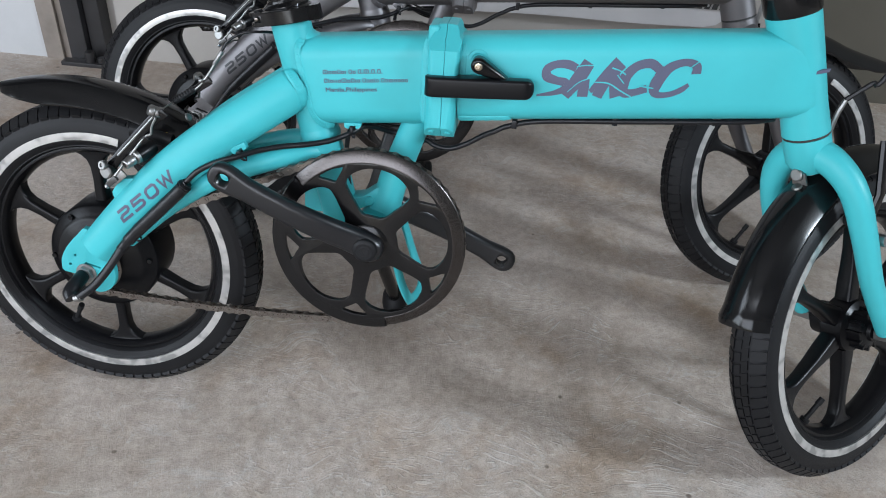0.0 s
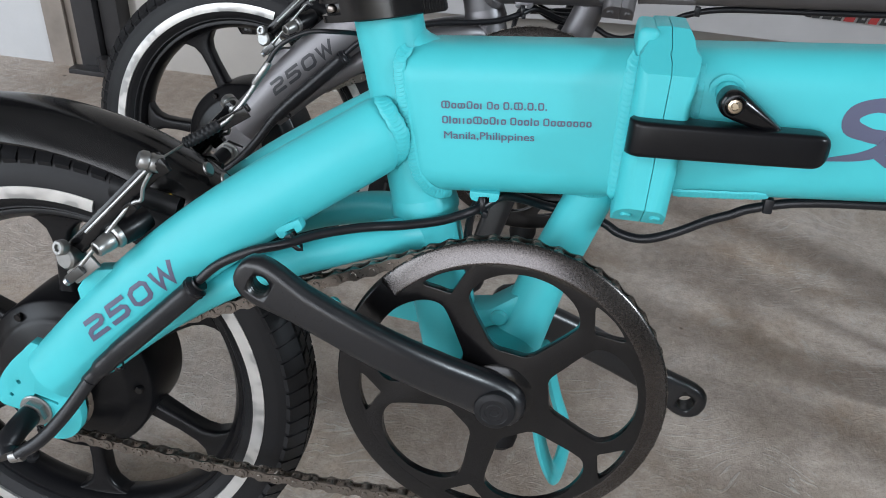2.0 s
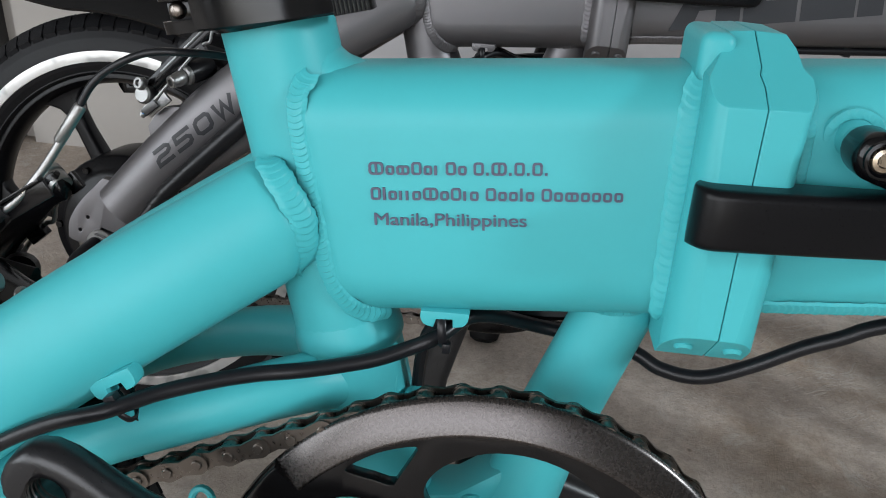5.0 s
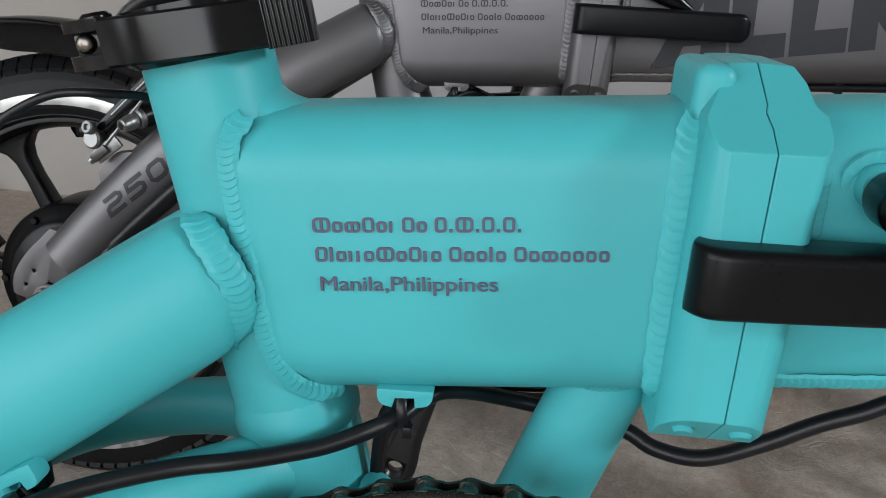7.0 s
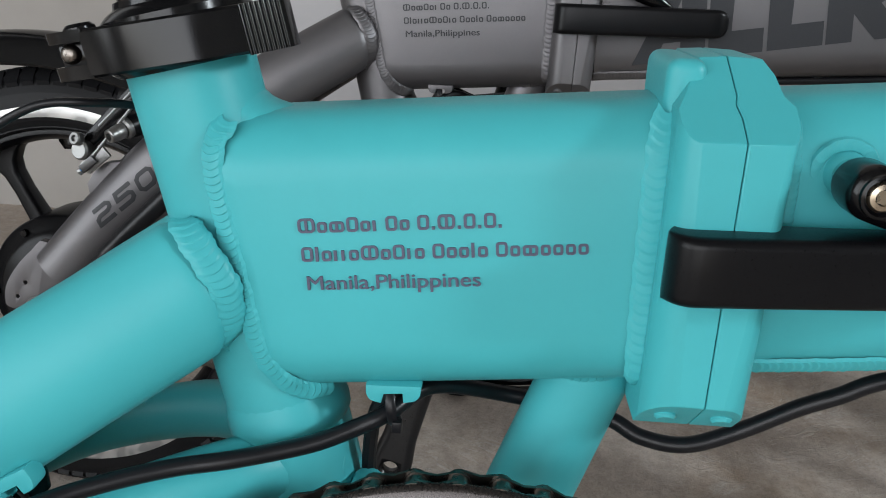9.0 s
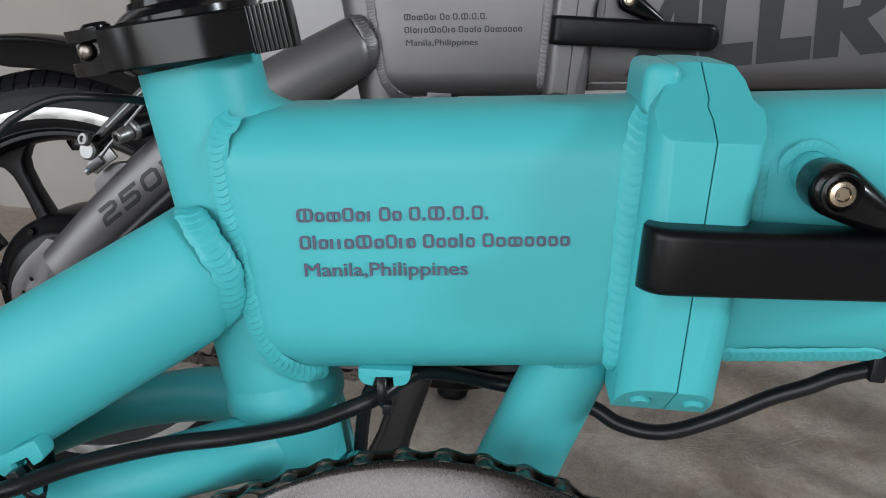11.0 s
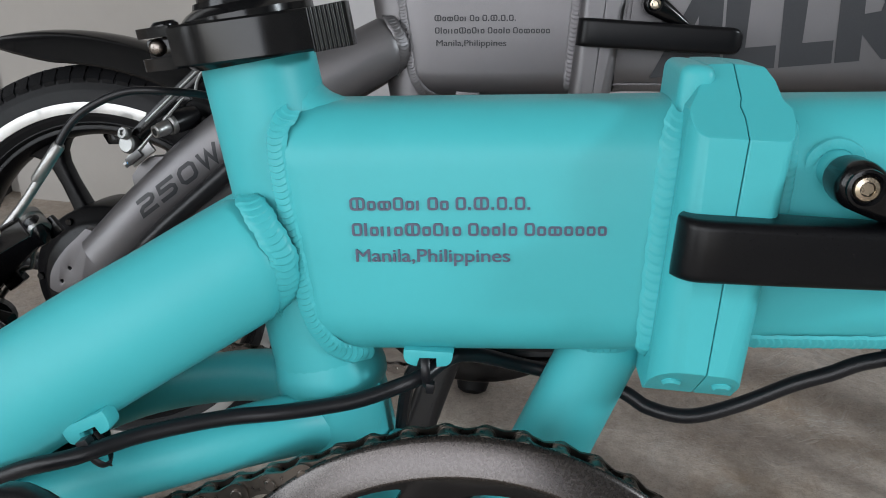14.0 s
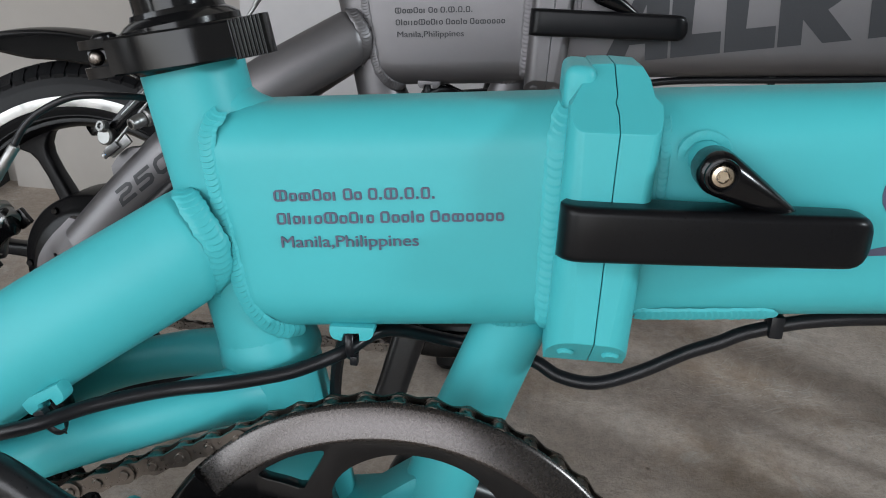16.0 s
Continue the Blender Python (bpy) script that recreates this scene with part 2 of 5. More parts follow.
def lathe(profile, seg=48, bm=None, closed=False, m=None):
    """Turn (r, y) pairs round the y axis."""
    bm = bm or bmesh.new()
    made = []
    for k in range(seg):
        a = 2 * math.pi * k / seg
        made.append([bm.verts.new((max(r, 1e-5) * math.cos(a), y, max(r, 1e-5) * math.sin(a))) for r, y in profile])
    n = len(profile)
    for k in range(seg):
        A, B = made[k], made[(k + 1) % seg]
        for i in range(n if closed else n - 1):
            bm.faces.new((A[i], A[(i + 1) % n], B[(i + 1) % n], B[i]))
    if m:
        bmesh.ops.transform(bm, matrix=m, verts=[v for s in made for v in s])
    bmesh.ops.remove_doubles(bm, verts=[v for s in made for v in s], dist=2e-5)
    return bm


def at(x, y, z):
    return Matrix.Translation((x, y, z))


def disc(x, z, y0, y1, r, bevel=0.0008, seg=24, bm=None):
    """A short bevelled cylinder along y."""
    lo, hi = min(y0, y1), max(y0, y1)
    return lathe([(0, lo), (r - bevel, lo), (r, lo + bevel), (r, hi - bevel), (r - bevel, hi), (0, hi)], seg, bm, m=at(x, 0, z))


def circle(cx, cz, r, n=24, a0=0.0, a1=360.0):
    full = abs(a1 - a0) >= 359.9
    return [(cx + r * math.cos(radians(a0 + (a1 - a0) * k / (n if full else n - 1))), cz + r * math.sin(radians(a0 + (a1 - a0) * k / (n if full else n - 1)))) for k in range(n)]


def prism(outline, y0, y1, holes=(), bevel=0.0, bm=None):
    """A flat plate in the bicycle's plane, with holes, between two depths; its rims may be bevelled."""
    own = bmesh.new()
    for loop in (outline, *holes):
        vs = [own.verts.new((x, y0, z)) for x, z in loop]
        for a, b in zip(vs, vs[1:] + vs[:1]):
            own.edges.new((a, b))
    bmesh.ops.triangle_fill(own, use_beauty=True, use_dissolve=True, edges=own.edges[:])
    faces = own.faces[:]
    ext = bmesh.ops.extrude_face_region(own, geom=faces)
    bmesh.ops.translate(own, vec=(0, y1 - y0, 0), verts=[g for g in ext["geom"] if isinstance(g, bmesh.types.BMVert)])
    bmesh.ops.recalc_face_normals(own, faces=own.faces)
    if bevel:
        rim = [e for e in own.edges if len(e.link_faces) == 2 and e.calc_face_angle(0) > radians(50)
               and abs(e.verts[0].co.y - e.verts[1].co.y) < 1e-6]
        bmesh.ops.bevel(own, geom=rim, offset=bevel, segments=2, affect="EDGES", profile=0.6, clamp_overlap=True)
    if bm is None:
        return own
    me = bpy.data.meshes.new("t")
    own.to_mesh(me)
    own.free()
    bm.from_mesh(me)
    bpy.data.meshes.remove(me)
    return bm


def block(x0, x1, y0, y1, z0, z1, bevel=0.0, bm=None, seg=2, m=None):
    own = bmesh.new()
    bmesh.ops.create_cube(own, size=1)
    bmesh.ops.transform(own, matrix=at((x0 + x1) / 2, (y0 + y1) / 2, (z0 + z1) / 2) @ Matrix.Diagonal((x1 - x0, y1 - y0, z1 - z0, 1)), verts=own.verts)
    if bevel:
        bmesh.ops.bevel(own, geom=own.edges[:], offset=bevel, segments=seg, affect="EDGES", profile=0.6)
    if m:
        bmesh.ops.transform(own, matrix=m, verts=own.verts)
    if bm is None:
        return own
    me = bpy.data.meshes.new("t")
    own.to_mesh(me)
    own.free()
    bm.from_mesh(me)
    bpy.data.meshes.remove(me)
    return bm


def weld(path, r, step, flat=0.35, out=(0, -1, 0), across=8, per=6):
    """A weld bead: one low ridge along a path, rippled by curved crescents that overlap backwards."""
    bm = bmesh.new()
    P = [Vector(p) for p in path]
    L = [0]
    for a, b in zip(P, P[1:]):
        L.append(L[-1] + (b - a).length)

    def where(d):
        if d < 0:
            t = (P[1] - P[0]).normalized()
            return P[0] + t * d, t
        d = min(d, L[-1])
        i = max(j for j in range(len(P) - 1) if L[j] <= d + 1e-9)
        f = (d - L[i]) / max(1e-9, L[i + 1] - L[i])
        k0, k1 = max(i - 1, 0), min(i + 2, len(P) - 1)
        return P[i].lerp(P[i + 1], f), (P[k1] - P[k0]).normalized()

    n = max(2, int(L[-1] / step))
    rows = []
    for k in range(n * per + 1):
        s0 = L[-1] * k / (n * per)
        row = []
        for i in range(across + 1):
            v = -1 + 2 * i / across
            d = s0 - 0.9 * step * v * v
            p, t = where(d)
            o = Vector(out)
            o = (o - o.dot(t) * t).normalized()
            ends = min(1, 0.35 + min(s0, L[-1] - s0) / (3 * step))
            q = r * (0.6 + 0.4 * ends) * (1 + 0.05 * math.sin(d * 700) + 0.03 * math.sin(d * 1900 + 1))
            saw = (k % per) / per
            lift = flat * q * ends * math.sqrt(max(0, 1 - v * v)) * (0.70 + 0.42 * saw) - 0.0006 * (abs(v) > 0.99)
            row.append(bm.verts.new(p + t.cross(o) * (v * q) + o * lift))
        rows.append(row)
    for a, b in zip(rows, rows[1:]):
        for i in range(across):
            bm.faces.new((a[i], a[i + 1], b[i + 1], b[i]))
    return bm


def carve(ob, cutter):
    """Cut the shape of a bmesh out of an object's mesh, for good."""
    me = bpy.data.meshes.new("cutter")
    bmesh.ops.recalc_face_normals(cutter, faces=cutter.faces)
    cutter.to_mesh(me)
    cutter.free()
    c = bpy.data.objects.new("cutter", me)
    scene.collection.objects.link(c)
    md = ob.modifiers.new("cut", "BOOLEAN")
    md.object, md.operation, md.solver = c, "DIFFERENCE", "EXACT"
    c.parent = ob.parent
    bpy.context.view_layer.update()
    out = bpy.data.meshes.new_from_object(ob.evaluated_get(bpy.context.evaluated_depsgraph_get()))
    ob.modifiers.clear()
    old, ob.data = ob.data, out
    bpy.data.meshes.remove(old)
    bpy.data.objects.remove(c)
    bpy.data.meshes.remove(me)


def wrap(ob, axis, r, flat, proud=0.0003):
    """Lay a flat print on an oval tube round the given axis, on its near side."""
    bm = bmesh.new()
    bm.from_mesh(ob.data)
    bmesh.ops.triangulate(bm, faces=bm.faces)
    for _ in range(2):
        long = [e for e in bm.edges if e.calc_length() > 0.0016]
        bmesh.ops.subdivide_edges(bm, edges=long, cuts=2)
        bmesh.ops.triangulate(bm, faces=bm.faces)
    for v in bm.verts:
        k = min(range(len(axis) - 1), key=lambda i: (axis[i].x - v.co.x) ** 2 + (axis[i].z - v.co.z) ** 2)
        t = axis[k + 1] - axis[k]
        t = Vector((t.x, 0, t.z)).normalized()
        off = (v.co.x - axis[k].x) * -t.z + (v.co.z - axis[k].z) * t.x
        f = ((v.co.x - axis[k].x) * t.x + (v.co.z - axis[k].z) * t.z) / max(1e-9, (axis[k + 1] - axis[k]).length)
        y = axis[k].y + f * (axis[k + 1].y - axis[k].y)
        v.co.y = y - flat * math.sqrt(max(r * r - off * off, 0)) - proud
    bmesh.ops.remove_doubles(bm, verts=bm.verts, dist=1e-6)
    bm.to_mesh(ob.data)
    bm.free()


def lettering(name, text, size, mat, parent, place, right, up, squeeze=1.0, depth=0.0003, spacing=1.0, shear=0.0, bold=0.0):
    """Real letters of the built-in font, as a thin raised mesh; place: the first baseline's left end."""
    c = bpy.data.curves.new(name, "FONT")
    c.body, c.size, c.extrude, c.space_character, c.shear = text, size, depth / 2, spacing, shear
    ob = bpy.data.objects.new(name, c)
    scene.collection.objects.link(ob)
    bpy.context.view_layer.update()
    me = bpy.data.meshes.new_from_object(ob.evaluated_get(bpy.context.evaluated_depsgraph_get()))
    bpy.data.objects.remove(ob)
    bpy.data.curves.remove(c)
    R, U = Vector(right).normalized(), Vector(up).normalized()
    m = Matrix((R, U, R.cross(U))).transposed().to_4x4()
    me.transform(at(*place) @ m @ Matrix.Diagonal((squeeze, 1, 1, 1)))
    if bold:
        bm = bmesh.new()
        for k in (-1, 0, 1):
            copy = me.copy()
            copy.transform(at(*(R * (bold * k) + R.cross(U) * (0.00004 * (k + 1)))))
            bm.from_mesh(copy)
            bpy.data.meshes.remove(copy)
        bm.to_mesh(me)
        bm.free()
    me.materials.clear()
    me.materials.append(mat)
    me.name = name
    o = new(name, me)
    o.parent = parent
    return o


# ---- the place ----
def slab(name, x0, x1, y0, y1, z0, z1, mat, label, category):
    return tagged(part(name, block(x0, x1, y0, y1, z0, z1), mat), label, category, kind="structure")


slab("floor", -3.2, 4.4, -3.6, 3.2, -0.12, 0.0035, CONCRETE, "smooth grey-brown trowelled concrete floor with scratches", "floor")
slab("ceiling", -3.2, 4.4, -3.6, 3.2, 2.9, 3.0, CEILING, "plain grey plaster ceiling", "ceiling")
slab("wall_north", -0.74, 0.60, 0.912, 1.14, 0.0, 2.9, WALL, "beige-grey plastered wall behind the bicycles", "wall")
slab("wall_far", 0.60, 4.4, 1.04, 1.2, 0.0, 2.9, SHADE_WALL, "plastered wall coloured dark olive-brown to hold its shade", "wall")
slab("wall_east", 4.28, 4.4, -3.4, 1.04, 0.0, 2.28, WALL, "beige-grey plastered side wall", "wall")
slab("wall_east_near", 4.28, 4.4, -3.4, -1.53, 2.28, 2.9, WALL, "beige-grey plastered side wall beside a small high window", "wall")
slab("wall_east_far", 4.28, 4.4, -0.97, 1.04, 2.28, 2.9, WALL, "beige-grey plastered side wall beside a small high window", "wall")
slab("wall_east_lintel", 4.28, 4.4, -1.53, -0.97, 2.72, 2.9, WALL, "beige-grey plastered lintel over a small high window", "wall")
slab("wall_west", -3.2, -3.0, -3.4, -2.63, 0.0, 2.9, WALL, "beige-grey plastered side wall", "wall")
slab("wall_west_far", -3.2, -3.0, -0.70, 1.14, 0.0, 2.9, WALL, "beige-grey plastered side wall", "wall")
slab("wall_west_lintel", -3.2, -3.0, -2.63, -0.70, 2.3, 2.9, WALL, "beige-grey plastered lintel over a doorway", "wall")
slab("wall_south", -3.2, -2.6, -3.6, -3.4, 0.0, 2.9, WALL, "beige-grey plastered wall beside the shop front", "wall")
slab("wall_south_east", 0.8, 4.4, -3.6, -3.4, 0.0, 2.9, WALL, "beige-grey plastered wall beside the shop front", "wall")
slab("wall_south_lintel", -2.6, 0.8, -3.6, -3.4, 2.7, 2.9, WALL, "beige-grey plastered lintel over the shop front", "wall")
slab("wall_corner", -3.0, -1.08, 0.95, 1.14, 0.0, 2.9, IRON, "dark steel wall panel", "wall")
slab("wall_white", -1.08, -0.897, 0.885, 1.02, 0.0, 2.9, WHITE_WALL, "white painted wall panel standing on the floor", "wall")
slab("trim", -0.897, -0.859, 0.881, 1.02, 0.0, 2.9, BROWN_IRON, "pale grey steel door reveal", "trim")
slab("trim_edge", -0.859, -0.838, 0.890, 1.02, 0.0, 2.9, BROWN_IRON, "brown weathered steel door edge", "trim")
slab("door_post", -0.838, -0.800, 0.876, 1.02, 0.0, 2.9, IRON, "black painted steel door post", "post")
slab("door_post_inner", -0.796, -0.764, 0.890, 1.02, 0.0, 2.9, IRON, "black painted steel door post", "post")
slab("wall_north_west", -0.764, -0.74, 0.93, 1.14, 0.0, 2.9, WALL, "beige-grey plastered wall behind the bicycles", "wall")


def post_foot():
    bm = block(-0.852, -0.759, 0.852, 0.875, 0.0, 0.012, 0.002)
    tube([(-0.789, 0.864, 0.0), (-0.789, 0.864, 0.035)], 0.010, 12, bm=bm)
    tube([(-0.766, 0.866, 0.0), (-0.766, 0.866, 0.022)], 0.008, 12, bm=bm)
    tagged(part("door_hinge", bm, IRON), "black steel floor hinge at the foot of the door post", "hinge")


def banner():
    """A white printed banner, hanging, with a sagging lower edge and a turned-up corner."""
    bm = bmesh.new()
    nx, nz = 40, 8
    grid = []
    for i in range(nx + 1):
        u = i / nx
        x = -0.36 + 0.89 * u
        low = 0.172 + 0.030 * u - 0.004 * math.sin(u * 9) + (0.05 * max(0, (u - 0.93) / 0.07) ** 2 if u > 0.93 else 0)
        col = []
        for k in range(nz + 1):
            w = k / nz
            z = low + (0.78 - low) * w
            y = 0.890 + 0.002 * math.sin(7 * u + 2 * w)
            col.append((x, y, z))
        grid.append(col)
    front = [[bm.verts.new(p) for p in c] for c in grid]
    back = [[bm.verts.new((p[0], p[1] + 0.003, p[2])) for p in c] for c in grid]
    for i in range(nx):
        for k in range(nz):
            bm.faces.new((front[i][k], front[i + 1][k], front[i + 1][k + 1], front[i][k + 1]))
            bm.faces.new((back[i][k], back[i][k + 1], back[i + 1][k + 1], back[i + 1][k]))
    for i in range(nx):
        bm.faces.new((front[i][0], back[i][0], back[i + 1][0], front[i + 1][0]))
        bm.faces.new((front[i][nz], front[i + 1][nz], back[i + 1][nz], back[i][nz]))
    for k in range(nz):
        bm.faces.new((front[0][k], front[0][k + 1], back[0][k + 1], back[0][k]))
        bm.faces.new((front[nx][k], back[nx][k], back[nx][k + 1], front[nx][k + 1]))
    root = tagged(part("banner", bm, BANNER), "white vinyl banner with black and red print hung behind the bicycles", "banner")
    # its slanted print, as plain shapes
    rnd = random.Random(4)
    x = 0.335
    for k in range(11):
        w = rnd.choice((0.010, 0.012, 0.014))
        own = bmesh.new()
        s = 0.004
        z0, z1 = 0.233, 0.252
        pts = [(x, z0), (x + w, z0), (x + w + s, z1), (x + s, z1)]
        red = k in (3, 5)
        hole = [[(x + 0.35 * w + 0.4 * s, z0 + 0.0045), (x + 0.75 * w + 0.4 * s, z0 + 0.0045), (x + 0.75 * w + 0.6 * s, z1 - 0.0045), (x + 0.35 * w + 0.6 * s, z1 - 0.0045)]] if k % 2 == 0 and not red else []
        prism(pts, 0.8865, 0.8875, hole, bm=own)
        part("print_mark", own, INK_RED if red else INK_BLACK, root)
        x += w + 0.004
    return root


post_foot()
banner()


# ---- bicycle parts ----
U = Vector((math.cos(radians(6)), 0, math.sin(radians(6))))     # the main tube climbs six degrees
N = Vector((-U.z, 0, U.x))


def wheel(parent, m, name, motor, turn=0.0, seg=96):
    """A cast wheel about the origin, axle along y; m puts it in the bicycle."""
    def put(nm, bm, mat, par, label=""):
        bmesh.ops.transform(bm, matrix=m, verts=bm.verts)
        return part(nm, bm, mat, par, label)

    rim_prof = [(0.134, -0.0150), (0.136, -0.0135), (0.136, 0.0135), (0.134, 0.0150), (0.1305, 0.0150), (0.1285, 0.0125), (0.1255, 0.008), (0.1245, 0.0), (0.1255, -0.008), (0.1285, -0.0125), (0.1305, -0.0150)]
    rim = put(name, lathe(rim_prof, seg, closed=True), CAST, parent, "black cast alloy wheel with thick spokes")
    # tyre: bead, side wall with ridges, shoulder, crown
    half = [(0.1335, 0.0145), (0.1365, 0.0185), (0.1375, 0.0182), (0.142, 0.0212), (0.1435, 0.0222), (0.156, 0.0240), (0.1575, 0.0236), (0.166, 0.0238), (0.1675, 0.0230), (0.1745, 0.0215),
            (0.181, 0.0175), (0.1858, 0.0105), (0.1868, 0.004)]
    half = [(0.1335 + (r - 0.1335) * 0.925, y) for r, y in half]
    prof = [(r, -y) for r, y in half] + [(r, y) for r, y in reversed(half)]
    put("tyre", lathe(prof, seg, closed=True), RUBBER, rim)
    # tread: shoulder lugs and centre ribs
    bm = bmesh.new()
    count = 84
    for k in range(count):
        for sgn in (-1, 1):
            a0 = 2 * math.pi * (k + (0.5 if sgn > 0 else 0)) / count
            lug = []
            for da, y, r0 in ((-0.031, 0.0216, 0.1712), (0.027, 0.0216, 0.1712), (0.036, 0.0100, 0.1815), (-0.024, 0.0100, 0.1815)):
                lug.append((a0 + da, sgn * y, r0))
            vb = [bm.verts.new(((r - 0.002) * math.cos(a), y, (r - 0.002) * math.sin(a))) for a, y, r in lug]
            vt = [bm.verts.new(((r + 0.0021) * math.cos(a), y * 1.08, (r + 0.0021) * math.sin(a))) for a, y, r in lug]
            bm.faces.new(vt)
            for i in range(4):
                bm.faces.new((vb[i], vb[(i + 1) % 4], vt[(i + 1) % 4], vt[i]))
        for j, y0 in enumerate((-0.0045, 0.0045)):
            a0 = 2 * math.pi * (k + 0.5 * j) / count
            q = [(a0 - 0.038, y0 - 0.0036), (a0 + 0.018, y0 - 0.0036), (a0 + 0.034, y0 + 0.0036), (a0 - 0.022, y0 + 0.0036)]
            vb = [bm.verts.new((0.1800 * math.cos(a), y, 0.1800 * math.sin(a))) for a, y in q]
            vt = [bm.verts.new((0.1840 * math.cos(a), y, 0.1840 * math.sin(a))) for a, y in q]
            bm.faces.new(vt)
            for i in range(4):
                bm.faces.new((vb[i], vb[(i + 1) % 4], vt[(i + 1) % 4], vt[i]))
    tagged(put("tread", bm, RUBBER, rim), kind="stuff")
    # reflective strip along the side wall, open for a short stretch
    for sgn in (-1, 1):
        bm = bmesh.new()
        a0, a1 = (77 if motor else 82 + turn), (77 if motor else 82 + turn) + 336
        rows = []
        for k in range(101):
            a = radians(a0 + (a1 - a0) * k / 100)
            ring = [(0.1452, 0.0246), (0.1495, 0.0250), (0.1540, 0.0246), (0.1540, 0.0230), (0.1452, 0.0216)]
            rows.append([Vector((r * math.cos(a), sgn * y, r * math.sin(a))) for r, y in ring])
        loft(bm, rows)
        put("reflective_strip", bm, REFLECT, rim, "silver-white reflective strip on the tyre wall")
    # spokes, flaring into rim and hub
    for k in range(6):
        bm = bmesh.new()
        a = radians(60 * k + 33 + turn)
        d, s = Vector((math.cos(a), 0, math.sin(a))), Vector((-math.sin(a), 0, math.cos(a)))
        rings = []
        for r, w, t in ((0.030, 0.011, 0.010), (0.050, 0.0090, 0.010), (0.068, 0.0068, 0.0095), (0.090, 0.0062, 0.0085), (0.106, 0.0070, 0.0085), (0.115, 0.0105, 0.008), (0.1215, 0.0175, 0.0078), (0.1265, 0.030, 0.0075)):
            rings.append([d * r + s * (p * 1.0) + Vector((0, q, 0)) for p, q in rrect(2 * w, 2 * t, 0.004, 3)])
        loft(bm, rings)
        put("spoke", bm, CAST, rim)
    if motor:
        prof = [(0, -0.040), (0.020, -0.040), (0.024, -0.037), (0.036, -0.036), (0.040, -0.0335), (0.050, -0.0325), (0.0535, -0.030), (0.056, -0.0275), (0.064, -0.024), (0.066, -0.021), (0.066, 0.028),
                (0.062, 0.032), (0.036, 0.036), (0, 0.038)]
        hub = put("hub_motor", lathe(prof, 64), CAST, rim, "black drum hub motor")
        for k in range(6):
            a = radians(60 * k + 3)
            put("motor_screw", disc(0.0585 * math.cos(a), 0.0585 * math.sin(a), -0.030, -0.0255, 0.0032, 0.0005, 10), BLACK, hub)
    else:
        prof = [(0, -0.038), (0.011, -0.038), (0.012, -0.034), (0.021, -0.032), (0.022, -0.018), (0.030, -0.014), (0.032, 0.010), (0.020, 0.014), (0.019, 0.032), (0.012, 0.034), (0, 0.038)]
        hub = put("hub", lathe(prof, 32), CAST, rim)
        for k in range(12):
            a = radians(30 * k)
            bm = block(0.017, 0.0245, -0.033, -0.016, -0.0016, 0.0016, 0.0006, m=Matrix.Rotation(-a, 4, "Y"))
            put("hub_fin", bm, CAST, hub)
    va = radians(241 + turn)
    bm = tube([Vector((math.cos(va) * r, -0.001 - 0.010 * (0.122 - r) / 0.03, math.sin(va) * r)) for r in (0.126, 0.119, 0.1185, 0.100, 0.0995, 0.091)], [0.0058, 0.0055, 0.0030, 0.0029, 0.0038, 0.0036], 12)
    put("valve", bm, RUBBER, rim)
    return rim


def fender(parent, m, a0, a1, r0, name, flare, bend, rise, lip):
    """A glossy mudguard: a thin arched shell swept round the wheel; flare lifts its end, rise its start; lip: a blunt rolled end."""
    rings = []
    for k in range(65):
        t = k / 64
        a = radians(a0 + (a1 - a0) * t)
        r = r0 + flare * max(0, (t - bend) / (1 - bend)) ** 2 + rise * max(0, 1 - t / 0.30) ** 2
        if lip:
            taper = 1 + 0.10 * max(0, (t - 0.955) / 0.045) ** 1.5 - 0.06 * max(0, (t - 0.985) / 0.015)
            r += 0.0035 * max(0, (t - 0.955) / 0.045) ** 1.5 - 0.0040 * max(0, (t - 0.985) / 0.015) ** 2
            deep = 1.0
        else:
            s = max(0, (t - 0.80) / 0.20)
            taper = 0.22 + 0.78 * math.sqrt(max(0.0, 1 - s ** 3.2))
            deep = 1 - 0.72 * s ** 1.5
        start = 0.30 + 0.70 * math.sqrt(max(0.0, 1 - (1 - min(1, t / 0.10)) ** 2))
        sec = []
        for i in range(11):
            v = -1 + i / 5
            sec.append((v * 0.029 * taper * start, r - (0.015 * v * v * v * v + 0.009 * v * v) * deep * start))
        sec += [(y * 0.95, r_ - 0.0022) for y, r_ in reversed(sec)]
        rings.append([Vector((r_ * math.cos(a), y, r_ * math.sin(a))) for y, r_ in sec])
    bm = loft(bmesh.new(), rings)
    bmesh.ops.transform(bm, matrix=m, verts=bm.verts)
    return part(name, bm, GLOSS, parent, "glossy black plastic mudguard")


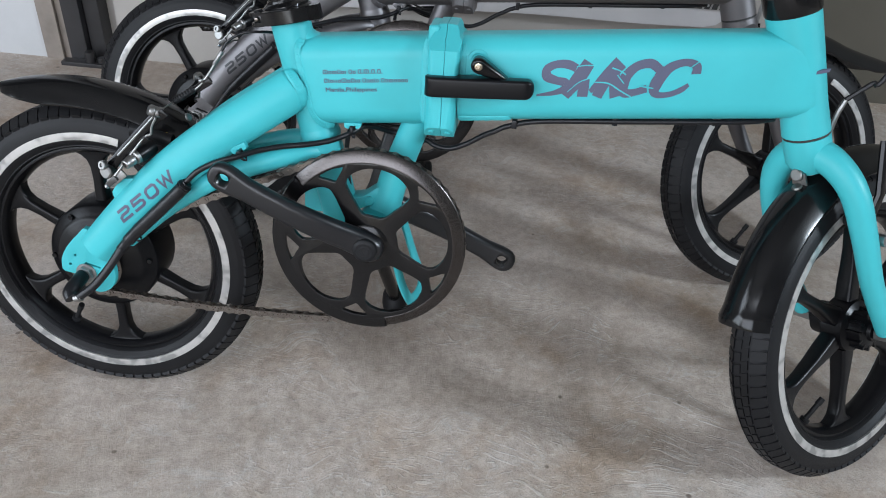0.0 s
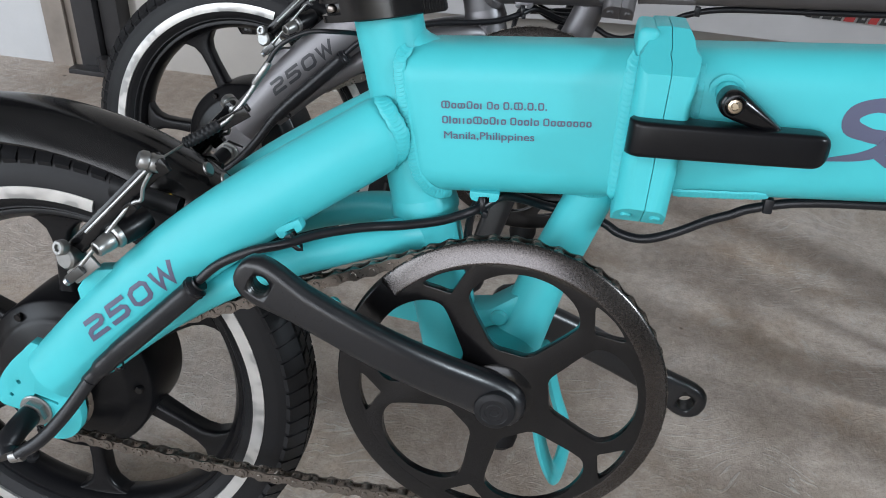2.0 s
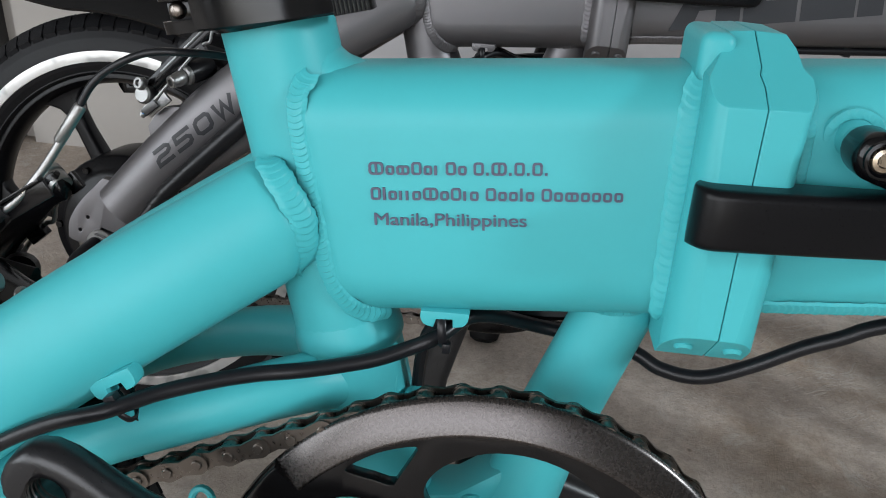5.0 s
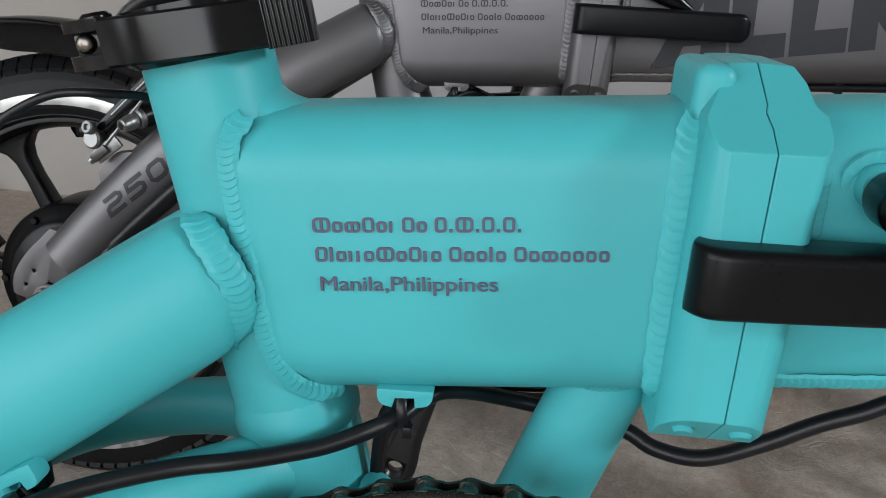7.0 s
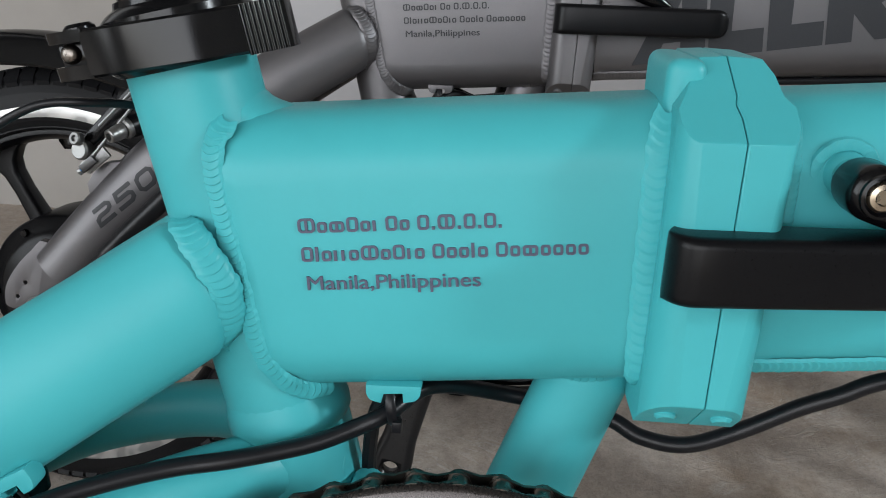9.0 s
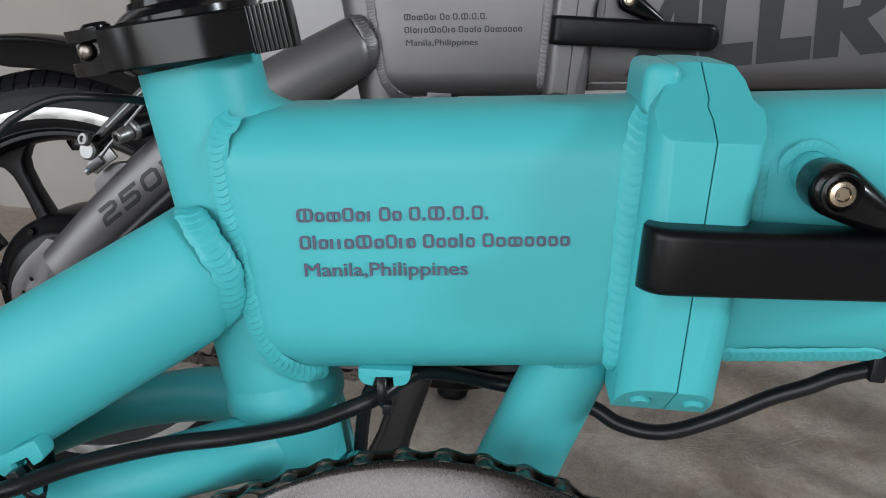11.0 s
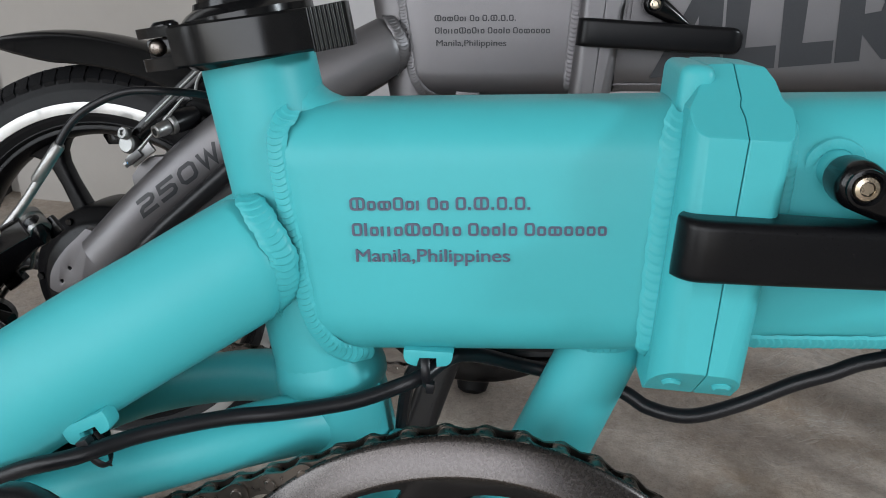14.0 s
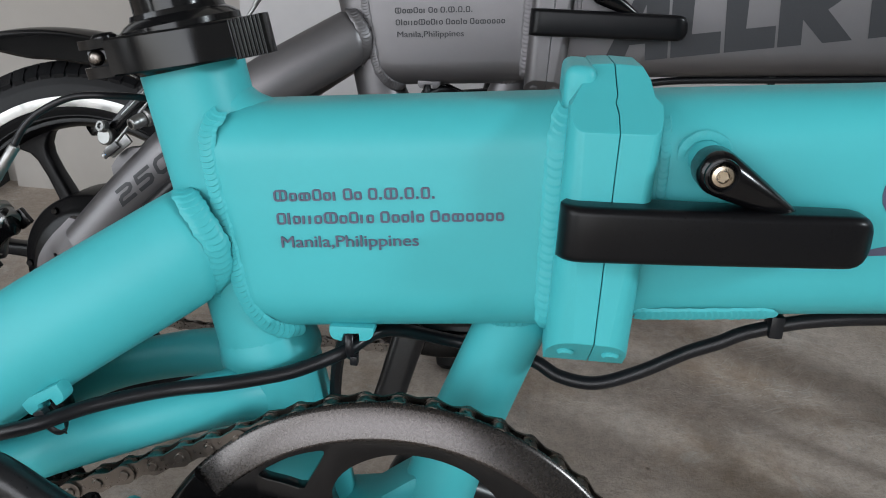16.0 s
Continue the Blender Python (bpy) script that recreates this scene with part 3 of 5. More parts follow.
def brake(parent, side, C):
    """One side of the rim brake over the rear wheel; side -1 is the chain side."""
    y = side * 0.060

    def Q(x, dy, z):
        return Vector((x, y + side * dy, z))

    def turned(profile, p, d, seg=18):
        return lathe(profile, seg, m=at(*p) @ Vector(d).to_track_quat("Y", "Z").to_matrix().to_4x4())

    part("brake_boss", prism([(-0.2930, 0.3025), (-0.2870, 0.3120), (-0.2790, 0.3190), (-0.2660, 0.3215), (-0.2560, 0.3140), (-0.2750, 0.2900), (-0.2905, 0.2900)], y - 0.006, y + 0.006, (), 0.0015), C, parent)
    arm = part("brake_arm", tube(smooth_path([Q(-0.2985, 0.003, 0.3235), Q(-0.2900, 0.006, 0.3330), Q(-0.2740, 0.006, 0.3510), Q(-0.2540, 0.003, 0.3735), Q(-0.2360, 0.0, 0.3930), Q(-0.2290, 0.0, 0.3975)], 5),
                                 [0.0062, 0.0072, 0.0074, 0.0072, 0.0068] + [0.0060] * 15 + [0.0066, 0.0074, 0.0076, 0.0074, 0.0062, 0.0040], 12, flat=0.55, power=3.5), BLACK, parent)
    # polished bevel along the arm
    part("arm_edge", tube([Q(-0.2800, 0.0092, 0.3470), Q(-0.2560, 0.0066, 0.3735), Q(-0.2390, 0.0040, 0.3925)], 0.0013, 8), STEEL, arm)
    # pivot: bolt, bush and clamp plates
    part("pivot_bush", turned([(0, -0.004), (0.0070, -0.004), (0.0074, -0.003), (0.0074, 0.007), (0.0060, 0.0085), (0, 0.0085)], Q(-0.2910, 0.008, 0.3285), (-0.25, side, 0.1)), STEEL, arm)
    part("pivot_bolt", turned([(0, 0), (0.0046, 0), (0.0050, 0.0008), (0.0050, 0.0050), (0.0042, 0.0060), (0.0024, 0.0060), (0.0020, 0.0040), (0, 0.0040)], Q(-0.2925, 0.014, 0.3370), (-0.35, side, 0.25)), STEEL, arm)
    part("clamp_plate", block(-0.0115, 0.0115, -0.0016, 0.0016, -0.0052, 0.0052, 0.0012, m=at(*Q(-0.2820, 0.0125, 0.3225)) @ Matrix.Rotation(radians(-42), 4, "Y")), STEEL, arm)
    part("spring_clamp", block(-0.0070, 0.0070, -0.0020, 0.0020, -0.0032, 0.0032, 0.0010, m=at(*Q(-0.2860, 0.0160, 0.3195)) @ Matrix.Rotation(radians(-42), 4, "Y")), DARK_STEEL, arm)
    part("adjuster_screw", tube([Q(-0.2860, 0.0150, 0.3190), Q(-0.2915, 0.0160, 0.3140)], 0.0021, 10), BLUE_ANODISED, arm)
    part("adjuster_tip", tube([Q(-0.2912, 0.0160, 0.3143), Q(-0.2930, 0.0164, 0.3126)], 0.0026, 8), STEEL, arm)
    # pad: holder, washers and long nut
    part("pad_holder", tube([Q(-0.2500, -0.012, 0.3535), Q(-0.2540, -0.004, 0.3510), Q(-0.2600, 0.004, 0.3475)], [0.0080, 0.0092, 0.0086], 16), CAST, arm)
    part("pad_washer", turned([(0.0, 0.0), (0.0072, 0.0), (0.0080, 0.0010), (0.0080, 0.0042), (0.0068, 0.0056), (0.0, 0.0056)], Q(-0.2600, 0.0045, 0.3475), (-0.42, side * 0.85, -0.30), 22), STEEL, arm)
    part("pad_nut", turned([(0, 0), (0.0058, 0), (0.0060, 0.0008), (0.0058, 0.0066), (0.0052, 0.0076), (0.0052, 0.0118), (0.0044, 0.0126), (0.0028, 0.0126), (0.0026, 0.0090), (0, 0.0090)], Q(-0.2624, 0.0098, 0.3455), (-0.42, side * 0.85, -0.30), 14), STEEL, arm)
    part("brake_pad", tube([Q(-0.2340, -0.026, 0.3560), Q(-0.2800, -0.026, 0.3640)], 0.0075, 12, flat=0.7), RUBBER, arm)
    # wire anchor and return spring
    part("cable_bolt", turned([(0, -0.0030), (0.0052, -0.0030), (0.0058, -0.0020), (0.0058, 0.0042), (0.0050, 0.0052), (0.0060, 0.0060), (0.0060, 0.0098), (0.0046, 0.0116), (0.0, 0.0120)], Q(-0.2335, 0.001, 0.3965), (-0.80, side * 0.55, 0.35), 14), STEEL, arm)
    part("anchor_plate", block(-0.0038, 0.0038, -0.0018, 0.0018, -0.0048, 0.0048, 0.0012, m=at(*Q(-0.2285, 0.005, 0.3965)) @ Matrix.Rotation(radians(-40), 4, "Y")), BLACK, arm)
    part("spring", tube(smooth_path([Q(-0.2345, 0.0085, 0.3930), Q(-0.2400, 0.0080, 0.3830), Q(-0.2418, 0.0080, 0.3745), Q(-0.2460, 0.0085, 0.3725), Q(-0.2514, 0.0090, 0.3672), Q(-0.2660, 0.0120, 0.3480), Q(-0.2840, 0.0150, 0.3240)], 5), 0.0013, 8), STEEL, arm)
    part("spring_stop", block(-0.0050, 0.0050, -0.0030, 0.0030, -0.0034, 0.0034, 0.0008, m=at(*Q(-0.2500, 0.0070, 0.3672)) @ Matrix.Rotation(radians(-42), 4, "Y")), BLACK, arm)
    return arm


def link_shape(outer, pitch=0.0127):
    bm = bmesh.new()
    w = 0.0036 if outer else 0.0024
    out = []
    for k in range(9):
        a = radians(90 + 180 * k / 8)
        out.append((-pitch / 2 + 0.0043 * math.cos(a), 0.0043 * math.sin(a)))
    out.append((0, -0.0030))
    for k in range(9):
        a = radians(-90 + 180 * k / 8)
        out.append((pitch / 2 + 0.0043 * math.cos(a), 0.0043 * math.sin(a)))
    out.append((0, 0.0030))
    for sgn in (-1, 1):
        prism(out, sgn * w - 0.0006, sgn * w + 0.0006, bm=bm)
    for sx in (-1, 1):
        if outer:
            disc(sx * pitch / 2, 0, -0.0052, 0.0052, 0.0021, 0.0003, 10, bm)
        else:
            disc(sx * pitch / 2, 0, -0.0022, 0.0022, 0.0040, 0.0003, 10, bm)
    return bm


def chain(parent):
    """Roller chain: the upper and lower runs and the wrap over the chainring, link by link."""
    cx, cz, R = CRANK[0], CRANK[1], 0.1026
    sx, sz, r = -0.335, 0.197, 0.0320
    dx, dz = cx - sx, cz - sz
    D, th = math.hypot(dx, dz), math.atan2(dz, dx)
    off = math.asin((R - r) / D)
    pts = []
    a_up, a_lo = th + math.pi / 2 + off, th - math.pi / 2 - off
    up0, up1 = (sx + r * math.cos(a_up), sz + r * math.sin(a_up)), (cx + R * math.cos(a_up), cz + R * math.sin(a_up))
    lo0, lo1 = (sx + r * math.cos(a_lo), sz + r * math.sin(a_lo)), (cx + R * math.cos(a_lo), cz + R * math.sin(a_lo))
    path = [up0, up1]
    n = 40
    path += [(cx + R * math.cos(a_up + (a_lo - a_up) * k / n), cz + R * math.sin(a_up + (a_lo - a_up) * k / n)) for k in range(1, n)]
    path += [lo1, lo0]
    # walk along it in steps of one pitch, the lower run hanging a little
    dense = []
    for a, b in zip(path, path[1:]):
        k = max(1, int(math.hypot(b[0] - a[0], b[1] - a[1]) / 0.001))
        dense += [(a[0] + (b[0] - a[0]) * i / k, a[1] + (b[1] - a[1]) * i / k) for i in range(k)]
    run, pins, last = 0.0, [dense[0]], dense[0]
    for q in dense[1:]:
        if math.hypot(q[0] - last[0], q[1] - last[1]) >= 0.0127:
            pins.append(q)
            last = q
    sag = lambda p: p[1] - (0.006 * math.sin(math.pi * min(1, max(0, (p[0] - lo0[0]) / (lo1[0] - lo0[0])))) if p[1] < 0.5 * (sz + cz) - 0.03 and p[0] < cx else 0)
    pins = [(p[0], sag(p)) for p in pins]
    prof = [(0.0, -0.0022), (0.030, -0.0022), (0.0325, 0), (0.030, 0.0022), (0.0, 0.0022)]
    root = part("chain", lathe(prof, 32, m=at(sx, CHAIN_Y, sz)), CHAIN, parent, "brown-grey steel roller chain")
    outer = inner = None
    for k, (a, b) in enumerate(zip(pins, pins[1:])):
        m = at((a[0] + b[0]) / 2, CHAIN_Y, (a[1] + b[1]) / 2) @ Matrix.Rotation(-math.atan2(b[1] - a[1], b[0] - a[0]), 4, "Y")
        if k % 2 == 0:
            if outer is None:
                outer = part("link", link_shape(True), CHAIN, root)
                outer.matrix_basis = m
            else:
                same("link", outer, m, root)
        else:
            if inner is None:
                inner = part("roller_link", link_shape(False), CHAIN, root)
                inner.matrix_basis = m
            else:
                same("roller_link", inner, m, root)


CRANK = (-0.0125, 0.2690)
CHAIN_Y = -0.047


def chainring(parent, crank_deg):
    """A stamped black ring with five arms that fork at a bevelled guard, over a toothed ring."""
    cx, cz = CRANK

    def closed(pts, n):
        p = smooth_path([(x, 0, z) for x, z in pts + pts[:2]], n)
        return [(q.x, q.z) for q in p[:len(pts) * n]]

    holes = []
    for k in range(5):
        mid = crank_deg + 0.8 + 72 * k                # the middle of the window between two arms

        def P(r, a):
            return (cx + 0.974 * r * math.cos(radians(mid + a)), cz + 0.974 * r * math.sin(radians(mid + a)))
        half = [(0.0365, 19.0), (0.050, 25.5), (0.066, 28.6), (0.0755, 28.0), (0.0835, 21.5), (0.0890, 11.0)]
        right = [P(r, -a) for r, a in half]
        left = [P(r, a) for r, a in reversed(half)]
        holes.append(closed([P(0.0335, 0)] + right + [P(0.0905, 0)] + left, 4))
        # the small window in the fork
        holes.append(closed([P(0.0795, 36), P(0.0845, 31.5), P(0.0915, 27.0), P(0.0933, 28.6), P(0.0940, 36), P(0.0933, 43.4), P(0.0915, 45.0), P(0.0845, 40.5)], 3))
    ring = part("chainring", prism(circle(cx, cz, 0.0942, 120), -0.0570, -0.0510, holes, 0.0012), RING, parent, "large black alloy chainring with five forked arms")
    # outer guard: a polished bevel over three fifths of it, a plain flat rim over the rest
    def sector(prof, a0, a1, n):
        return loft(bmesh.new(), [[Vector((cx + r * math.cos(a), y, cz + r * math.sin(a))) for r, y in prof] for a in (radians(a0 + (a1 - a0) * k / n) for k in range(n + 1))])
    edge = crank_deg - 13.5
    bevel = [(0.0925, -0.0520), (0.0930, -0.0570), (0.0935, -0.0572), (0.0942, -0.0571), (0.1048, -0.0530), (0.1060, -0.0520), (0.1065, -0.0508), (0.1062, -0.0500), (0.1045, -0.0495), (0.0985, -0.0505)]
    part("guard", sector(bevel, edge - 216, edge, 110), BEVEL, ring, "polished dark bevel round the chainring")
    flat = [(0.0925, -0.0520), (0.0930, -0.0571), (0.1040, -0.0571), (0.1055, -0.0562), (0.1064, -0.0545), (0.1066, -0.0510), (0.1062, -0.0500), (0.1045, -0.0495), (0.0985, -0.0505)]
    part("guard", sector(flat, edge, edge + 144, 74), RING, ring, "plain black chainring rim")
    # teeth
    out = []
    for k in range(52):
        for j, r in ((0, 0.0985), (0.3, 0.0998), (0.42, 0.1038), (0.58, 0.1038), (0.7, 0.0998)):
            a = 2 * math.pi * (k + j) / 52
            out.append((cx + r * math.cos(a), cz + r * math.sin(a)))
    part("teeth", prism(out, CHAIN_Y - 0.0012, CHAIN_Y + 0.0012, [circle(cx, cz, 0.096, 64)]), BLACK, ring)
    prof = [(0.0, -0.0600), (0.014, -0.0600), (0.019, -0.0588), (0.0225, -0.0576), (0.0235, -0.0565), (0.0235, -0.046), (0.0, -0.046)]
    part("spider_hub", lathe(prof, 40, m=at(cx, 0, cz)), RING, ring)
    return ring


def crank(parent, side, deg, name):
    """A forged arm that flares outwards to its pedal eye; side -1 is the chain side."""
    cx, cz = CRANK
    d = Vector((math.cos(radians(deg)), 0, math.sin(radians(deg))))
    s = Vector((-d.z, 0, d.x))
    rings = []
    L = 0.163
    y0 = side * 0.0620
    for r, w, t, oy in ((-0.0185, 0.005, 0.005, 0), (-0.0165, 0.0095, 0.0075, 0), (-0.0115, 0.0138, 0.0095, 0), (-0.004, 0.0158, 0.0102, 0), (0.008, 0.0158, 0.0102, 0.0005), (0.022, 0.0150, 0.0098, 0.0040), (0.040, 0.0146, 0.0094, 0.0095),
                        (0.060, 0.0142, 0.0090, 0.0145), (0.080, 0.0137, 0.0085, 0.0180), (0.100, 0.0132, 0.0081, 0.0205), (0.120, 0.0129, 0.0078, 0.0222), (0.137, 0.0130, 0.0075, 0.0232), (0.147, 0.0142, 0.0073, 0.0236),
                        (0.155, 0.0154, 0.0072, 0.0238), (0.163, 0.0159, 0.0072, 0.0239), (0.170, 0.0151, 0.0071, 0.0240), (0.1755, 0.0120, 0.0068, 0.0240), (0.1787, 0.0075, 0.0060, 0.0240), (0.1797, 0.003, 0.004, 0.0240)):
        c = Vector((cx, y0 + side * oy * 1.10, cz)) + d * r
        rings.append([c + s * p + Vector((0, q, 0)) for p, q in rrect(2 * w, 2 * t, min(w, t) * 0.93, 6)])
    arm = part(name, loft(bmesh.new(), rings), FORGED, parent, "satin black forged crank arm with an empty pedal eye", 60)
    p = Vector((cx, y0 + side * 0.0264, cz)) + d * L
    cut = disc(0, 0, -0.012, 0.012, 0.0070, 0.0002, 28)
    bmesh.ops.transform(cut, matrix=at(*p), verts=cut.verts)
    carve(arm, cut)
    y1 = y0 + side * 0.0105
    bm = lathe([(0, 0), (0.0025, 0), (0.003, 0.0004), (0.0055, 0.0004), (0.006, 0.0), (0.0085, 0.0), (0.009, 0.0005), (0.0115, 0.0), (0.0128, -0.0012), (0.0132, -0.006)], 40)
    bmesh.ops.transform(bm, matrix=at(cx, y1 + side * 0.004, cz) @ Matrix.Diagonal((1, side, 1, 1)), verts=bm.verts)
    part("crank_cap", bm, RUBBER, arm)
    bm = lathe([(0.0073, side * 0.0073), (0.0067, side * 0.0066), (0.0067, -side * 0.0066), (0.0073, -side * 0.0073)], 24)
    bmesh.ops.transform(bm, matrix=at(*p), verts=bm.verts)
    eye = part("pedal_eye", bm, DARK_STEEL, arm, "threaded steel pedal hole")
    for k in range(4):
        bm = lathe([(0.0069, side * (0.0064 - 0.0022 * k)), (0.0063, side * (0.0057 - 0.0022 * k)), (0.0069, side * (0.0050 - 0.0022 * k))], 24)
        bmesh.ops.transform(bm, matrix=at(*p), verts=bm.verts)
        part("thread", bm, DARK_STEEL, eye)
    return arm


def stroke(bm, pts, w, y, closed=False):
    """A flat line of even width with mitred corners, in the bicycle's plane."""
    n = len(pts)
    P = [Vector(p) for p in pts]
    L, R = [], []
    for i, p in enumerate(P):
        a = P[i - 1] if closed or i else p
        b = P[(i + 1) % n] if closed or i < n - 1 else p
        d0, d1 = (p - a), (b - p)
        d0 = d0.normalized() if d0.length > 1e-9 else d1.normalized()
        d1 = d1.normalized() if d1.length > 1e-9 else d0
        m = Vector((-d0.y - d1.y, d0.x + d1.x))
        m = m.normalized() if m.length > 1e-6 else Vector((-d0.y, d0.x))
        q = w / max(0.45, m.dot(Vector((-d0.y, d0.x))))
        L.append(bm.verts.new((p.x + m.x * q, y, p.y + m.y * q)))
        R.append(bm.verts.new((p.x - m.x * q, y, p.y - m.y * q)))
    for i in range(n if closed else n - 1):
        j = (i + 1) % n
        bm.faces.new((L[i], L[j], R[j], R[i]))


def power_mark(root, stay_axis, ink):
    """The square-cut characters 250W, laid on the upper stay."""
    d, n = Vector((0.741, 0.671)), Vector((-0.671, 0.741))
    glyphs = (([(0, 0.9), (0.74, 0.9), (0.9, 0.78), (0.9, 0.62), (0.74, 0.5), (0.26, 0.5), (0.1, 0.38), (0.1, 0.1), (1, 0.1)], False),
              ([(1, 0.9), (0.1, 0.9), (0.1, 0.54), (0.74, 0.54), (0.9, 0.42), (0.9, 0.22), (0.74, 0.1), (0, 0.1)], False),
              ([(0.26, 0.9), (0.74, 0.9), (0.9, 0.75), (0.9, 0.25), (0.74, 0.1), (0.26, 0.1), (0.1, 0.25), (0.1, 0.75)], True),
              ([(0.02, 1), (0.26, 0.10), (0.5, 0.82), (0.76, 0.10), (1.02, 1)], False))
    o = Vector((-0.2775, 0.2722))
    w, h, gap = 0.0170, 0.0138, 0.0040
    for k, (pts, closed) in enumerate(glyphs):
        bm = bmesh.new()
        stroke(bm, [o + d * ((w + gap) * k + w * a + 0.22 * h * b) + n * (h * b) for a, b in pts], 0.0016, -0.0765, closed)
        mark = part("power_mark", bm, ink, root)
        wrap(mark, stay_axis, 0.0232, 0.74)


def clip_guide(parent, p, d, o, C):
    """A two-lobed painted cable guide with a black tie in its notch; d along the tube, o away from it."""
    p, d, o = Vector(p), Vector(d).normalized(), Vector(o).normalized()
    half = smooth_path([(0.0092, 0, -0.004), (0.0090, 0, 0.0012), (0.0074, 0, 0.0034), (0.0036, 0, 0.0038)], 3)
    out = [(-q.x, q.z) for q in half] + [(-0.0032, 0.0004), (0.0032, 0.0004)] + [(q.x, q.z) for q in reversed(half)]
    g = part("cable_guide", prism([(p.x + d.x * a + o.x * b, p.z + d.z * a + o.z * b) for a, b in out], p.y - 0.0020, p.y + 0.006, (), 0.0010), C, parent)
    Y = Vector((0, 1, 0))
    loop = smooth_path([p + o * 0.003 - Y * 0.0052, p + o * 0.008 - Y * 0.0072, p + o * 0.0125 + d * 0.002 - Y * 0.0070, p + o * 0.0140 + d * 0.002 - Y * 0.003, p + o * 0.011 + Y * 0.003, p + o * 0.003 + Y * 0.002], 4)
    part("cable_tie", tube(loop, 0.0014, 8, flat=0.4, side=(0, -1, 0.1)), SHEATH, g)
    head = block(-0.0022, 0.0022, -0.0024, 0.0020, -0.0022, 0.0022, 0.0005)
    bmesh.ops.transform(head, matrix=at(*(p + o * 0.0035 - Y * 0.0058)) @ Matrix.Rotation(-math.atan2(d.z, d.x), 4, "Y"), verts=head.verts)
    part("tie_head", head, SHEATH, g)


def bicycle(name, label, pose_m, paint_mat, ink, crank_deg, steer, style, turns, rake):
    """A small folding electric bicycle; x forward, y to its far side, z up in its own plane."""
    root = tagged(new(name), label, "bicycle", "parked folding bicycles")
    root.matrix_world = pose_m
    C = paint_mat

    stretch = 0.0 if style == "slanted" else 0.013
    # rear half of the main beam
    frame = part("rear_frame", beam([(-0.0955, 0.42940, 0.036, 0.0882, 0.016, 15), (-0.0905, 0.42990, 0.0440, 0.0934, 0.0185, 15), (-0.0870, 0.43030, 0.0515, 0.0927, 0.0195, 14), (-0.0825, 0.43080, 0.0543, 0.0912, 0.020, 12), (-0.072, 0.43190, 0.055, 0.0937, 0.020, 8), (0.036, 0.44320, 0.055, 0.0927, 0.020, 6),
                                     (0.046, 0.44420, 0.056, 0.0927, 0.020, 6)]), C, root)
    front = part("front_frame", beam([(0.069, 0.4482, 0.056, 0.0895, 0.020, 6), (0.078, 0.4492, 0.055, 0.0885, 0.020, 6), (0.37 + stretch, 0.4785, 0.055, 0.0870, 0.020, 8), (0.393 + stretch, 0.4810, 0.0550, 0.0870, 0.020, 13), (0.405 + stretch, 0.4822, 0.0535, 0.0860, 0.020, 18),
                                      (0.415 + stretch, 0.4835, 0.0480, 0.083, 0.020, 19)]), C, root)
    # seat tube
    st = [Vector((-0.1103, 0, 0.4895)), Vector((-0.0818, 0, 0.383)), Vector((-0.0467, 0, 0.252))]
    part("seat_tube", tube([st[0], st[0].lerp(st[1], 0.5), st[1], st[1].lerp(st[2], 0.5), st[2]], 0.0209, 32), C, root)
    foot = st[0].lerp(st[1], 1.135)
    tilt = at(*foot) @ (st[0] - st[1]).to_track_quat("Y", "Z").to_matrix().to_4x4()
    part("sleeve", lathe([(0.0200, -0.0042), (0.0212, -0.0040), (0.0222, -0.0022), (0.0224, 0.0012), (0.0216, 0.0060), (0.0205, 0.0110)], 40, m=tilt), C, root)
    # rounded fillet between seat tube and beam top
    bm = tube(smooth_path([(-0.1005, 0, 0.4920), (-0.0960, 0, 0.4800), (-0.0875, 0, 0.4715), (-0.074, 0, 0.4690)], 4), [0.004, 0.006, 0.0072, 0.0080, 0.0085, 0.0090, 0.0094, 0.0096, 0.0098, 0.0098, 0.0095, 0.0090, 0.0085], 16, flat=1.5)
    part("fillet", bm, C, frame)
    # weld round the seat tube
    seam = smooth_path([(x - 0.0014, y - 0.0012, z) for x, y, z in ((-0.0920, -0.0180, 0.4752), (-0.0948, -0.0205, 0.4705), (-0.0955, -0.0222, 0.4640), (-0.0942, -0.0230, 0.4550), (-0.0908, -0.0233, 0.4400), (-0.0858, -0.0234, 0.4200), (-0.0815, -0.0232, 0.4030), (-0.0762, -0.0218, 0.3932), (-0.069, -0.0186, 0.3868), (-0.058, -0.012, 0.3848))], 5)
    part("weld_bead", weld(seam, 0.0046, 0.0023, 0.24, out=(-0.5, -1, 0)), C, frame)
    # down tube and bottom bracket
    part("down_tube", tube([(0.0272, 0, 0.402), (0.0272, 0, 0.393), (0.006, 0, 0.330), (-0.010, 0, 0.262)], [0.0152, 0.0152, 0.0160, 0.0178], 24), C, root)
    ring = [Vector((0.0272 + 0.0162 * math.cos(a), 0.0158 * math.sin(a), 0.3975 + 0.002 * math.cos(a))) for a in [math.pi + 2 * math.pi * k / 24 for k in range(-2, 15)]]
    part("weld_bead", weld(ring, 0.0036, 0.0024, 0.22, out=(0, -0.8, -0.6)), C, frame)
    bb = part("bottom_bracket", lathe([(0.0, -0.0335), (0.017, -0.0335), (0.0205, -0.0325), (0.0215, -0.030), (0.0215, 0.030), (0.0205, 0.0325), (0.017, 0.0335), (0.0, 0.0335)], 32, m=at(CRANK[0], 0, CRANK[1])), C, root)
    part("axle", disc(CRANK[0], CRANK[1], -0.066, 0.066, 0.0085), STEEL, bb)
